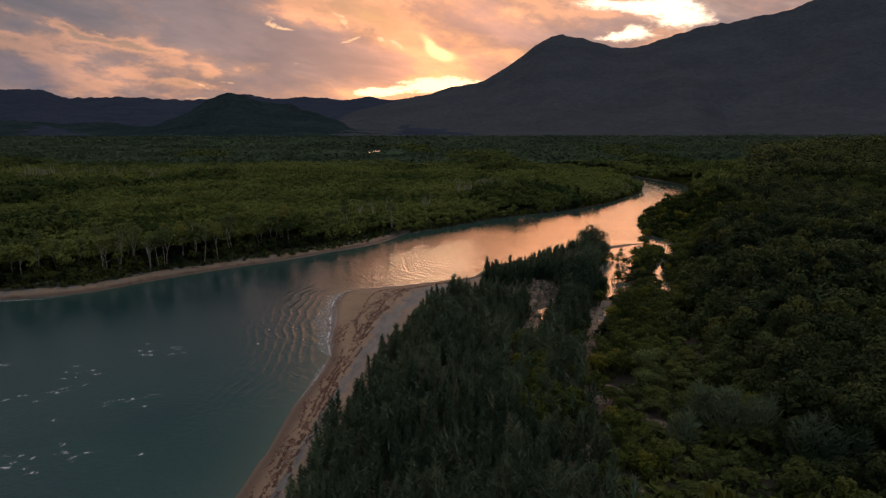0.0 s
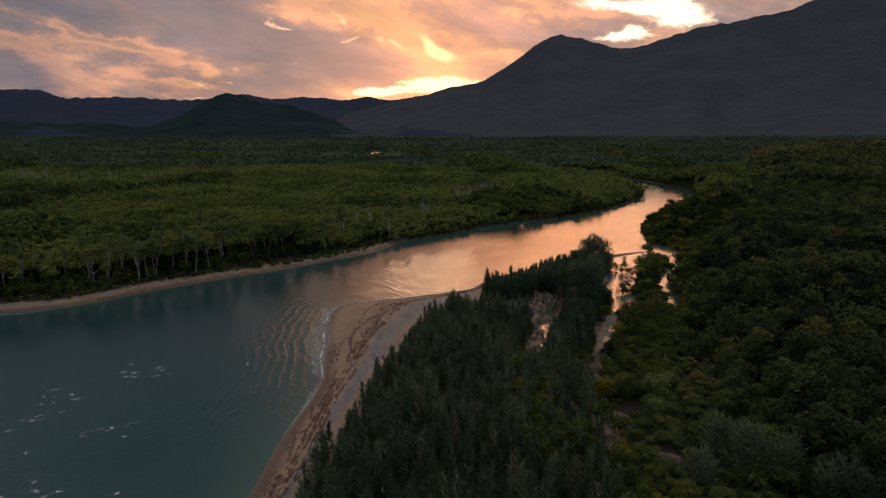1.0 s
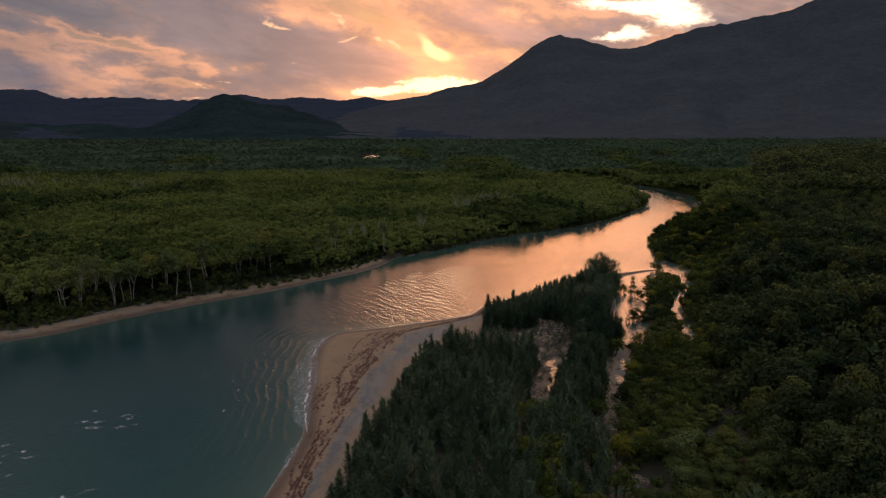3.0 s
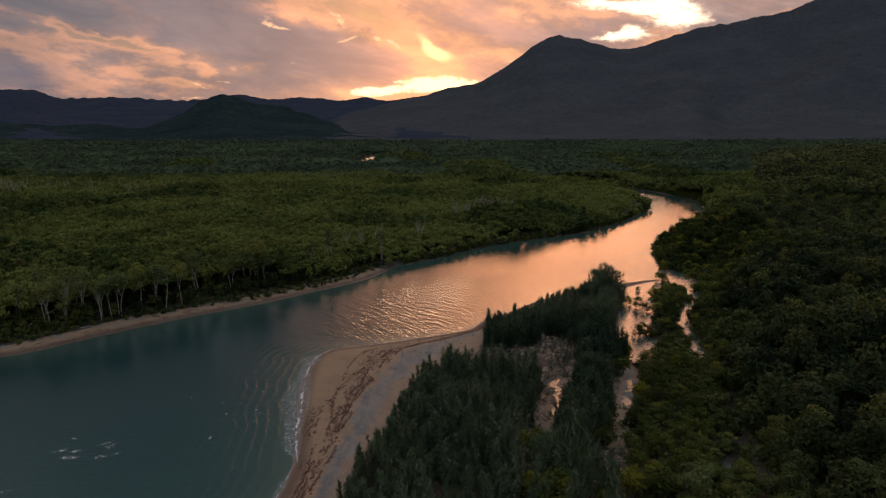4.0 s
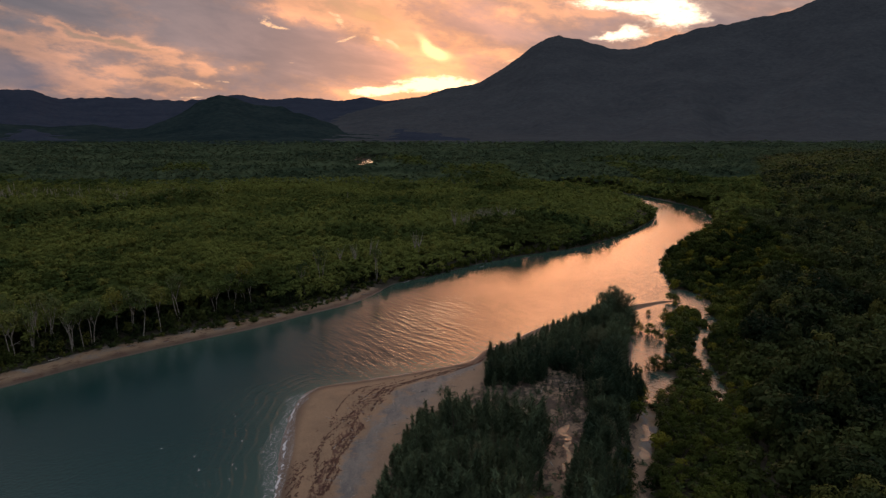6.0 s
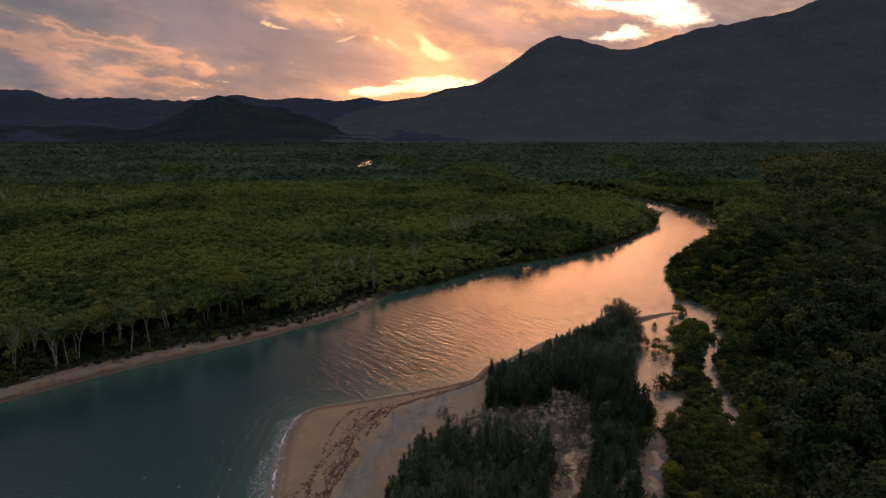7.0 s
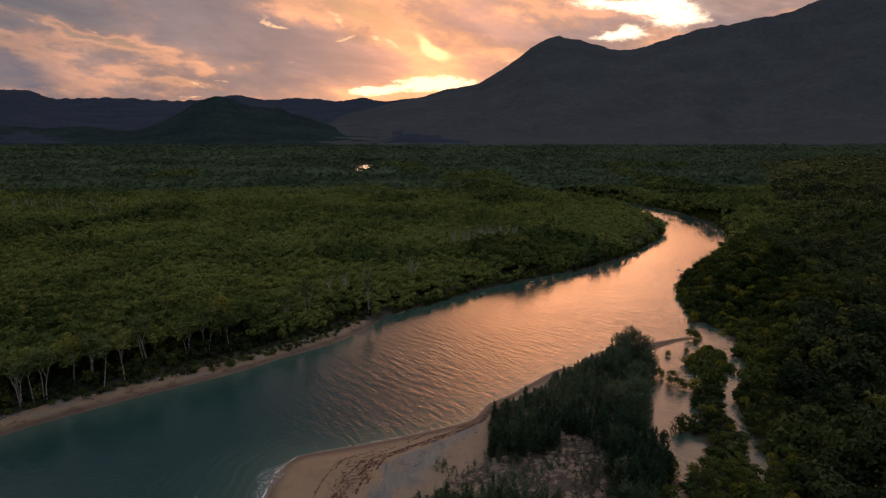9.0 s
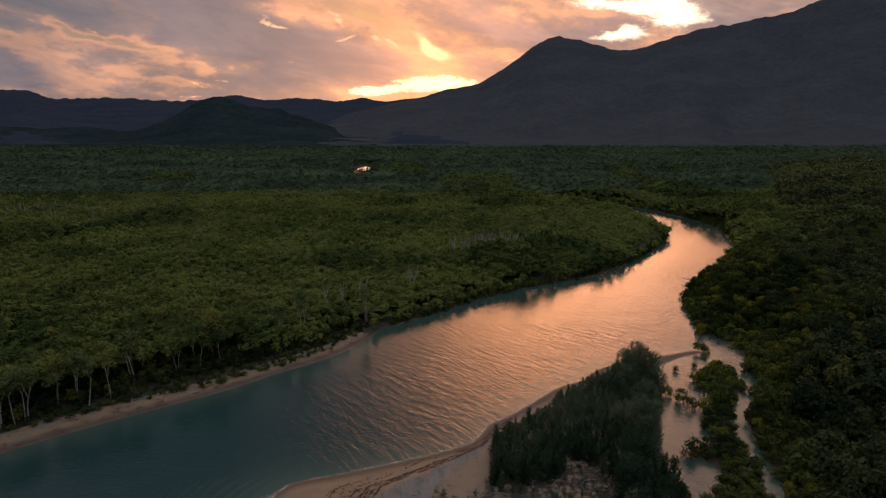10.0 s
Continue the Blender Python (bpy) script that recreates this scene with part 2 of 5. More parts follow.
def smooth(a, b, x):
    t = np.clip((x - a) / (b - a), 0, 1)
    return t * t * (3 - 2 * t)


def creek_line(y):
    """East side of the sandy spit."""
    return np.interp(y, [40, 75, 104, 122, 140, 152, 166, 182, 197, 210, 225, 236], [22, 25, 27.5, 32, 39, 44, 50, 56, 61, 65, 74, 84])


def thicket_edge(y):
    """Sea side of the she-oak thicket on the spit."""
    return np.interp(y, [0, 40, 70, 83, 95, 105, 113, 128, 145, 159, 168, 176, 186, 192, 196, 203, 210, 214, 221, 226],
                     [-25, -20, -18, -16.8, -15.0, -12.4, -10.0, -5.8, -1.9, 5, 14.5, 16.2, 18.3, 21.5, 27.5, 33.5, 40.5, 44.5, 54, 62])


def strand_line(y):
    """The main line of washed-up weed on the beach."""
    return np.interp(y, [40, 81, 97, 108, 120, 129, 137, 147, 155, 162, 168, 172, 177, 181, 186], [-23, -19, -17, -16, -14.5, -13, -12.3, -10.5, -8.5, -6.5, -4.5, -3, 5, 10, 16])


def on_spit(x, y):
    return (x < creek_line(y)) & (y < 240) & (x > np.maximum(-60, (y - 200) * 1.05 - 18))


def east_bank(x, y):
    """The land east of the creek and of the lower river."""
    return (x > np.interp(y, [40, 104, 140, 166, 197, 225, 236, 250, 300, 355, 428, 500], [22, 27.5, 39, 50, 61, 74, 84, 60, 90, 135, 165, 160])) & (y < 480)


def puddle_nearness(x, y, reach):
    """1 over the puddles, falling to 0 at some metres from them."""
    near = np.zeros(np.shape(x))
    for px, py, long, wide, heading in PUDDLES:
        c, s = math.cos(radians(heading)), math.sin(radians(heading))
        a, b = (x - px) * c + (y - py) * s, (y - py) * c - (x - px) * s
        near = np.maximum(near, 1 - np.clip(np.hypot(np.maximum(np.abs(a) - long, 0), np.maximum(np.abs(b) - wide, 0)) / reach, 0, 1))
    return near


def ground_height(x, y, d=None):
    d = shore(x, y) if d is None else d
    land = 1.1 * smooth(0, 13, d) + 0.35 * smooth(10, 40, d) + 0.14 * np.clip(d, 0, 2.5)
    bed = -0.05 + 0.14 * np.clip(d, -22, 0)
    rough = (fbm(x / 5, y / 5, 3, 3) - 0.45) * 0.55 * smooth(2, 9, d)
    foothill = 20 * np.exp(-((x - 540) / 170) ** 2 - ((y - 560) / 170) ** 2)
    flat = smooth(0, 0.45, puddle_nearness(x, y, 4.0))
    return np.where(d > 0, (land + rough) * (1 - flat) + 0.55 * flat, bed) + foothill * (d > 0)


def canopy_height(x, y, d):
    """Height of the leaf roof over the ground."""
    plain = 5.6 + 3.2 * (fbm(x / 38, y / 38, 3, 11) - 0.45) * 2
    east = 3.2 + 6.0 * smooth(14, 34, x - creek_line(np.clip(y, 40, 236))) + 2.5 * (fbm(x / 22, y / 22, 3, 21) - 0.45) * 2
    h = np.where(east_bank(x, y), east, plain)
    h = h + 4.0 * np.exp(-((y - 196 - (x + 90) * 0.75) / 10.0) ** 2) * (x < -40) * (x > -170)
    h = h + 4.5 * np.exp(-((x + 50) / 50) ** 4 - ((y - 732) / 22) ** 4)
    return h * (0.55 + 0.45 * smooth(0, 14, d))


# ---- mesh helpers ----
def mesh_of(name, verts, faces, material, smooth_shading=False, **values):
    """A mesh from arrays; values: numbers by point."""
    me = bpy.data.meshes.new(name)
    verts, faces = np.asarray(verts, np.float32), np.asarray(faces, np.int32)
    count, corners = faces.shape
    me.vertices.add(len(verts))
    me.vertices.foreach_set("co", verts.ravel())
    me.loops.add(count * corners)
    me.loops.foreach_set("vertex_index", faces.ravel())
    me.polygons.add(count)
    me.polygons.foreach_set("loop_start", np.arange(0, count * corners, corners, dtype=np.int32))
    if smooth_shading:
        me.polygons.foreach_set("use_smooth", np.ones(count, bool))
    for key, value in values.items():
        me.attributes.new(key, "FLOAT", "POINT").data.foreach_set("value", np.asarray(value, np.float32))
    me.materials.append(material)
    me.update(calc_edges=True)
    return me


def grid_faces(nx, ny):
    i = np.arange(nx * ny).reshape(ny, nx)
    return np.stack((i[:-1, :-1], i[:-1, 1:], i[1:, 1:], i[1:, :-1]), -1).reshape(-1, 4)


def part(name, me, parent, label="", m=None):
    ob = new(name, me)
    ob.parent = parent
    if m is not None:
        ob.matrix_basis = m
    return tagged(ob, label)


# ---- materials ----
def material(name):
    mat = bpy.data.materials.new(name)
    mat.use_nodes = True
    n = Nodes(mat.node_tree)
    out = mat.node_tree.nodes.new("ShaderNodeOutputMaterial")
    return mat, n, out


def place(n):
    return n.tree.nodes.new("ShaderNodeNewGeometry").outputs["Position"]


def bump(n, height, strength, distance):
    node = n.tree.nodes.new("ShaderNodeBump")
    for key, value in (("Height", height), ("Strength", strength), ("Distance", distance)):
        n.plug(node.inputs[key], value)
    return node.outputs[0]


def surface(n, out, color, rough, normal=None, specular=0.5):
    node = n.tree.nodes.new("ShaderNodeBsdfPrincipled")
    n.plug(node.inputs["Base Color"], color)
    n.plug(node.inputs["Roughness"], rough)
    node.inputs["Specular IOR Level"].default_value = specular
    if normal is not None:
        n.plug(node.inputs["Normal"], normal)
    n.plug(out.inputs["Surface"], node.outputs[0])
    return node


def leaf_material(name, dark, light, odd, odd_share, by_tree=0.44, grain=5.0, relief=0.7):
    """Foliage: tone by tree (attribute and object), flicker by leaf spray; some trees of an odd colour."""
    mat, n, out = material(name)
    info = n.tree.nodes.new("ShaderNodeObjectInfo").outputs["Random"]
    tone = n.math("FRACT", n.sum(n.attribute("tone"), info))
    flicker = n.tree.nodes.new("ShaderNodeNewGeometry").outputs["Random Per Island"]
    x, y, z = n.split(place(n))
    stand = n.sum(n.noise(place(n), 0.045, 3.0), n.noise(n.xyz(n.times(x, 0.006), n.times(y, 0.013), 0.0), 1.0, 3.0))
    leaves = n.noise(place(n), grain, 3.0, 0.65)
    amount = n.sum(n.times(tone, by_tree), 0.22 - by_tree / 2, n.times(flicker, 0.16), n.times(n.math("SUBTRACT", leaves, 0.5), 0.9), n.times(n.math("SUBTRACT", stand, 0.87), 2.5))
    color = n.mix(n.step(amount, 0.0, 1.0), dark, light)
    color = n.mix(n.times(n.step(tone, 1 - odd_share, 1 - odd_share * 0.5), 0.8), color, odd)
    node = surface(n, out, color, 0.65, bump(n, leaves, relief, 1.0 / grain), 0.04 if relief > 0.5 else 0.0)
    thin = n.tree.nodes.new("ShaderNodeBsdfTranslucent")
    n.plug(thin.inputs["Color"], color)
    both = n.tree.nodes.new("ShaderNodeMixShader")
    both.inputs[0].default_value = 0.25
    n.tree.links.new(node.outputs[0], both.inputs[1])
    n.tree.links.new(thin.outputs[0], both.inputs[2])
    n.tree.links.new(both.outputs[0], out.inputs["Surface"])
    return mat


def bark_material(name, dark, light):
    mat, n, out = material(name)
    spots = n.noise(place(n), 3.0, 5.0, 0.65)
    surface(n, out, n.mix(n.step(spots, 0.35, 0.65), dark, light), 0.85, bump(n, spots, 0.5, 0.03), 0.2)
    return mat


def sand_material():
    mat, n, out = material("sand and forest floor")
    spot_at = place(n)
    d, sandy = n.attribute("shore"), n.attribute("sandy")
    x, y, z = n.split(spot_at)
    patches = n.noise(spot_at, 0.16, 5.0, 0.6)
    grain = n.noise(spot_at, 2.6, 6.0, 0.7)
    wander = n.sum(n.times(n.attribute("beach"), 12.0), n.times(n.math("SUBTRACT", n.noise(spot_at, 0.25, 5.0, 0.65), 0.5), 4.6))
    tan_sand = n.mix(grain, rgb(0.165, 0.104, 0.066), rgb(0.298, 0.194, 0.124))
    streaks = n.noise(n.xyz(n.times(x, 0.45), n.times(y, 0.16), 0.0), 1.0, 5.0, 0.62, 0.8)
    dry = n.mix(n.step(n.sum(n.times(grain, 0.4), n.times(streaks, 0.7)), 0.35, 0.75), rgb(0.090, 0.085, 0.088), rgb(0.185, 0.160, 0.145))
    tan_sand = n.mix(n.times(n.step(patches, 0.45, 0.65), 0.35), tan_sand, rgb(0.13, 0.085, 0.058))
    color = n.mix(n.step(wander, 7.7, 8.7), tan_sand, dry)
    color = n.mix(n.times(n.step(wander, 9.3, 10.6), 0.75), color, tan_sand)
    color = n.mix(n.step(n.sum(d, n.times(patches, 2.4)), 5.0, 2.2), color, rgb(0.098, 0.062, 0.044))
    # strand lines of dark weed, broken up
    weed = n.sum(n.times(n.noise(n.xyz(n.times(d, 1.5), n.sum(n.times(y, 0.34), n.times(x, 0.22)), 0.0), 1.1, 5.0, 0.70, 0.6), 0.65), n.times(n.noise(spot_at, 2.1, 6.0, 0.7, 0.4), 0.35))
    line = n.math("EXPONENT", n.times(n.math("POWER", n.math("ABSOLUTE", n.times(n.math("SUBTRACT", wander, 6.9), 0.75)), 2.0), -1.0))
    strewn = n.math("EXPONENT", n.times(n.math("POWER", n.math("ABSOLUTE", n.times(n.math("SUBTRACT", wander, 4.6), 0.4)), 2.0), -1.0))
    limit = n.math("SUBTRACT", 0.74, n.sum(n.times(line, 0.185), n.times(strewn, 0.15)))
    litter = n.step(n.math("SUBTRACT", weed, limit), -0.01, 0.05)
    color = n.mix(n.times(litter, 0.9), color, n.mix(grain, rgb(0.05, 0.024, 0.018), rgb(0.13, 0.06, 0.045)))
    floor = n.mix(patches, rgb(0.022, 0.018, 0.012), rgb(0.055, 0.045, 0.030))
    fallen = n.mix(n.step(n.sum(n.times(n.noise(spot_at, 0.30, 4.0, 0.6), 0.55), n.times(n.noise(spot_at, 1.6, 5.0, 0.7), 0.45)), 0.44, 0.53), color, rgb(0.050, 0.036, 0.029))
    color = n.mix(n.step(n.attribute("beach"), 0.99, 1.0), color, fallen)
    sandy = n.step(n.sum(sandy, n.times(n.math("SUBTRACT", n.noise(spot_at, 0.8, 5.0, 0.65), 0.5), 0.9)), 0.42, 0.58)
    color = n.mix(sandy, floor, color)
    wet = n.step(d, 1.3, 0.1)
    height = n.sum(n.times(grain, 0.5), n.times(patches, 1.0), n.times(litter, 0.7))
    surface(n, out, color, n.math("SUBTRACT", 0.92, n.times(wet, 0.45)), bump(n, height, 0.7, 0.25), 0.35)
    return mat


def water_material():
    """Murky tidal water: a teal body under a rippled surface."""
    mat, n, out = material("tidal river water")
    at = place(n)
    x, y, z = n.split(at)
    d = n.times(n.attribute("shore"), -1.0)
    swirl = n.noise(at, 0.030, 4.0, 0.6, 0.8)
    # small wind ripples across the stream, and swell bending round the sand
    across = n.xyz(n.sum(n.times(x, 0.09), n.times(y, -0.14)), n.sum(n.times(x, 0.50), n.times(y, 0.32)), 0.0)
    ripples = n.sum(n.times(n.noise(across, 1.0, 2.0, 0.5, 0.25), 0.75), n.times(n.noise(across, 2.3, 3.0, 0.6, 0.35), 0.42))
    fine = n.noise(at, 1.3, 4.0, 0.6, 0.3)
    phase = n.sum(n.times(d, 3.0), n.times(n.noise(at, 0.10, 1.0), 11.0))
    tip = n.step(n.math("ABSOLUTE", n.sum(x, 33.0)), 17.0, 6.0)
    swell = n.times(n.math("POWER", n.sum(0.5, n.times(n.math("SINE", phase), 0.5)), 2.5), n.step(d, 24.0, 9.0), n.step(d, 0.5, 3.0), tip, n.step(y, 186.0, 171.0), n.step(y, 95.0, 125.0))
    calm = n.step(n.noise(n.xyz(n.times(x, 0.6), y, 0.0), 0.035, 3.0), 0.36, 0.62)
    lively = n.sum(0.17, n.times(n.sum(0.12, n.times(calm, 0.42)), n.step(x, -48.0, -12.0), n.step(n.math("SUBTRACT", y, n.times(x, 0.55)), 305.0, 205.0)))
    broad = n.times(n.noise(across, 0.42, 1.0, 0.5, 0.5), n.step(x, -40.0, -5.0), n.step(n.math("SUBTRACT", y, n.times(x, 0.55)), 270.0, 200.0), 0.22)
    # a train of short waves where the tide runs past the point
    wander = n.sum(n.times(n.noise(at, 0.045, 2.0), 16.0), n.times(n.noise(at, 0.22, 3.0), 9.0))
    crest = n.math("POWER", n.sum(0.5, n.times(n.math("SINE", n.sum(n.times(x, 1.55), n.times(y, 1.62), wander)), 0.5)), 1.6)
    gusts = n.step(n.noise(n.xyz(n.times(x, 0.7), y, 4.0), 0.045, 3.0, 0.6), 0.36, 0.60)
    inner = n.math("SUBTRACT", y, n.times(x, 0.55))
    train = n.times(crest, gusts, n.step(x, -26.0, 2.0), n.step(inner, 262.0, 222.0), n.step(d, 1.0, 6.0), 0.11)
    height = n.sum(broad, train, n.times(ripples, lively), n.times(fine, n.step(n.math("SUBTRACT", y, n.times(x, 0.9)), 300.0, 200.0, 0.08, 0.27)), n.times(swell, 0.32))
    normal = bump(n, height, 0.5, 0.5)
    shallow = n.math("EXPONENT", n.times(d, -0.16))
    body = n.mix(n.step(swirl, 0.35, 0.65), rgb(0.003, 0.030, 0.033), rgb(0.009, 0.041, 0.040))
    body = n.mix(n.step(n.sum(y, n.times(n.math("SUBTRACT", swirl, 0.5), 60.0)), 118.0, 165.0), n.mix(0.35, body, rgb(0.020, 0.046, 0.046)), n.mix(0.45, body, rgb(0.001, 0.014, 0.017)))
    body = n.mix(n.times(shallow, 0.7), body, rgb(0.060, 0.088, 0.068))
    diffuse = n.tree.nodes.new("ShaderNodeBsdfDiffuse")
    n.plug(diffuse.inputs["Color"], body)
    gloss = n.tree.nodes.new("ShaderNodeBsdfGlossy")
    n.plug(gloss.inputs["Roughness"], n.step(n.math("SUBTRACT", y, n.times(x, 0.9)), 200.0, 290.0, 0.13, 0.065))
    gloss.inputs["Color"].default_value = rgb(0.97, 0.97, 0.97)
    n.plug(gloss.inputs["Normal"], normal)
    fresnel = n.tree.nodes.new("ShaderNodeFresnel")
    fresnel.inputs["IOR"].default_value = 1.34
    n.plug(fresnel.inputs["Normal"], normal)
    both = n.tree.nodes.new("ShaderNodeMixShader")
    n.tree.links.new(fresnel.outputs[0], both.inputs[0])
    n.tree.links.new(diffuse.outputs[0], both.inputs[1])
    n.tree.links.new(gloss.outputs[0], both.inputs[2])
    n.tree.links.new(both.outputs[0], out.inputs["Surface"])
    return mat


def pond_material():
    mat, n, out = material("wind-ruffled pond water")
    ruffle = n.noise(place(n), 0.8, 4.0, 0.6)
    surface(n, out, n.mix(ruffle, rgb(0.010, 0.030, 0.030), rgb(0.020, 0.040, 0.036)), 0.24, bump(n, ruffle, 0.4, 0.2))
    return mat


def mountain_material(name, dark, light):
    mat, n, out = material(name)
    at = place(n)
    trees = n.noise(at, 0.055, 6.0, 0.68)
    stands = n.noise(at, 0.006, 4.0, 0.6)
    crowns = n.tree.nodes.new("ShaderNodeTexVoronoi")
    n.plug(crowns.inputs["Vector"], at)
    crowns.inputs["Scale"].default_value = 0.075
    round_tops = n.math("SUBTRACT", 1.0, crowns.outputs["Distance"])
    color = n.mix(n.step(n.sum(n.times(trees, 0.6), n.times(stands, 0.5)), 0.35, 0.75), dark, light)
    # shade in the gaps between crowns, painted as darker colour
    color = n.mix(n.step(round_tops, 0.2, 0.75, 0.35, 0.0), color, dark)
    surface(n, out, color, 0.95, bump(n, n.sum(trees, n.times(round_tops, 0.7)), 0.5, 6.0), 0.0)
    return mat


def foam_material():
    """A web of thin foam lines with a broken leading edge over clear water."""
    mat, n, out = material("sea foam")
    at = place(n)
    x, y, z = n.split(at)
    drift = n.noise(at, 0.55, 4.0, 0.6, 0.0, 1)
    moved = n.tree.nodes.new("ShaderNodeVectorMath")
    moved.operation = "MULTIPLY_ADD"
    n.plug(moved.inputs[0], drift)
    moved.inputs[1].default_value = (5.0, 5.0, 0.0)
    n.plug(moved.inputs[2], n.xyz(n.times(x, 1.5), n.times(y, 0.8), 0.0))
    cells = n.tree.nodes.new("ShaderNodeTexVoronoi")
    cells.feature = "DISTANCE_TO_EDGE"
    n.plug(cells.inputs["Vector"], moved.outputs[0])
    cells.inputs["Scale"].default_value = 0.80
    lace = n.noise(at, 1.6, 6.0, 0.72, 0.8)
    strength, edge = n.attribute("foam"), n.attribute("edge")
    web = n.times(n.step(cells.outputs["Distance"], n.times(lace, 0.11), 0.005), n.step(n.sum(lace, n.times(strength, 0.10)), 0.46, 0.58))
    rim = n.times(n.step(n.math("ABSOLUTE", n.sum(edge, n.times(n.math("SUBTRACT", n.noise(at, 0.5, 4.0), 0.5), 0.7))), 0.10, 0.02), n.step(n.noise(at, 0.35, 4.0), 0.36, 0.52))
    crest = n.times(n.step(n.sum(lace, n.times(strength, 0.34)), 0.63, 0.80), n.step(edge, 4.0, 5.0), 0.85)
    sheet = n.times(n.step(n.sum(strength, n.times(lace, 0.8)), 0.6, 1.3), 0.07)
    web = n.times(web, n.step(strength, 0.02, 0.5))
    cover = n.math("MAXIMUM", n.math("MAXIMUM", n.times(web, 0.5), crest), n.math("MAXIMUM", n.times(rim, 0.75), sheet), clamp=True)
    white = n.tree.nodes.new("ShaderNodeBsdfDiffuse")
    white.inputs["Color"].default_value = rgb(0.60, 0.58, 0.60)
    clear = n.tree.nodes.new("ShaderNodeBsdfTransparent")
    both = n.tree.nodes.new("ShaderNodeMixShader")
    n.plug(both.inputs[0], cover)
    n.tree.links.new(clear.outputs[0], both.inputs[1])
    n.tree.links.new(white.outputs[0], both.inputs[2])
    n.tree.links.new(both.outputs[0], out.inputs["Surface"])
    return mat


SAND, WATER, POND, FOAM = sand_material(), water_material(), pond_material(), foam_material()
# forest tone shifted to grey-blue: the haze before the mountain is painted in
MOUNTAIN = mountain_material("forested mountain side greyed by haze tint", rgb(0.040, 0.043, 0.051), rgb(0.064, 0.067, 0.075))
# the range's blue is aerial haze carried by the base colour
HAZED_RANGE = mountain_material("forested range in haze blue", rgb(0.022, 0.028, 0.045), rgb(0.038, 0.045, 0.066))
HILL_FOREST = mountain_material("dark green hill forest", rgb(0.010, 0.018, 0.021), rgb(0.028, 0.040, 0.040))
OAK_LEAF = leaf_material("she-oak needles", rgb(0.024, 0.044, 0.028), rgb(0.098, 0.130, 0.076), rgb(0.115, 0.120, 0.075), 0.06)
MANGROVE_LEAF = leaf_material("mangrove leaves", rgb(0.016, 0.028, 0.007), rgb(0.072, 0.088, 0.018), rgb(0.150, 0.138, 0.018), 0.14)
FOREST_LEAF = leaf_material("rainforest leaves", rgb(0.011, 0.022, 0.010), rgb(0.072, 0.088, 0.026), rgb(0.105, 0.108, 0.026), 0.16, 0.40)
# olive mangrove green, made lighter in the colour for haze over the plain
HAZED_PLAIN_LEAF = leaf_material("low mangrove leaves lightened for haze", rgb(0.052, 0.072, 0.022), rgb(0.142, 0.160, 0.044), rgb(0.150, 0.150, 0.040), 0.10, 0.16, 2.0, 0.25)
# far woods: green dulled towards grey, distance haze put into the leaf colour
HAZED_WOODLAND_LEAF = leaf_material("woodland leaves greyed for haze", rgb(0.032, 0.050, 0.032), rgb(0.070, 0.094, 0.054), rgb(0.080, 0.090, 0.050), 0.08, 0.14, 0.8, 0.2)
GROVE_LEAF = leaf_material("taller mangrove leaves", rgb(0.030, 0.050, 0.018), rgb(0.090, 0.108, 0.032), rgb(0.12, 0.12, 0.035), 0.08, 0.24, 2.0, 0.3)
# FOREST_LEAF in a slightly darker green, for trees farther from the creek
DEEP_LEAF = leaf_material("deep green rainforest leaves", rgb(0.010, 0.019, 0.010), rgb(0.062, 0.077, 0.027), rgb(0.095, 0.098, 0.026), 0.12, 0.40)
PAPER_LEAF = leaf_material("paperbark leaves", rgb(0.040, 0.062, 0.022), rgb(0.115, 0.138, 0.050), rgb(0.190, 0.180, 0.040), 0.20, 0.40)
PALE_BARK = bark_material("pale paperbark", rgb(0.12, 0.10, 0.085), rgb(0.38, 0.335, 0.29))
DARK_BARK = bark_material("dark bark", rgb(0.035, 0.028, 0.022), rgb(0.11, 0.09, 0.07))
WEED = bark_material("washed-up weed", rgb(0.040, 0.019, 0.014), rgb(0.105, 0.050, 0.036))
GREY_WOOD = bark_material("weathered driftwood", rgb(0.14, 0.12, 0.11), rgb(0.38, 0.34, 0.31))

# ---- ground, water, mountains ----
def stretched(dense_from, dense_to, step, low, high, growth=1.09):
    """Even steps over the near part, growing ones beyond it."""
    line = list(np.arange(dense_from, dense_to + 0.01, step))
    size = step
    while line[-1] < high:
        size *= growth
        line.append(line[-1] + size)
    size = step
    while line[0] > low:
        size *= growth
        line.insert(0, line[0] - size)
    return np.array(line)


GRID_X = stretched(-120, 112, 1.5, -4700, 4700, 1.1)
GRID_Y = stretched(76, 262, 1.5, -650, 4900, 1.06)
GX, GY = [g.ravel() for g in np.meshgrid(GRID_X, GRID_Y)]
G_SHORE = shore(GX, GY)
G_HEIGHT = ground_height(GX, GY, G_SHORE)
G_SANDY = np.maximum(smooth(4.5, 1.5, GX - creek_line(GY) - 0.6 * np.sin(GY / 3)) * (GY < 240) * (GX > np.maximum(-60, (GY - 200) * 1.05 - 18)),
                     smooth(8.0, 6.2, G_SHORE + 3 * (fbm(GX / 5, GY / 5, 3, 5) - 0.3)) * smooth(10, -8, GX) * smooth(262, 246, GY))
for x, y in ((31.5, 105.5), (29.5, 100.5), (33.5, 92.5)):
    G_SANDY = np.maximum(G_SANDY, smooth(4.6, 2.6, np.hypot(GX - x, GY - y)))
G_RIVER = outline_distance(GX, GY, RIVER)
G_TO_WEED, G_TO_TREES = strand_line(GY) - GX, np.maximum(thicket_edge(GY) + 1 - GX, 0)
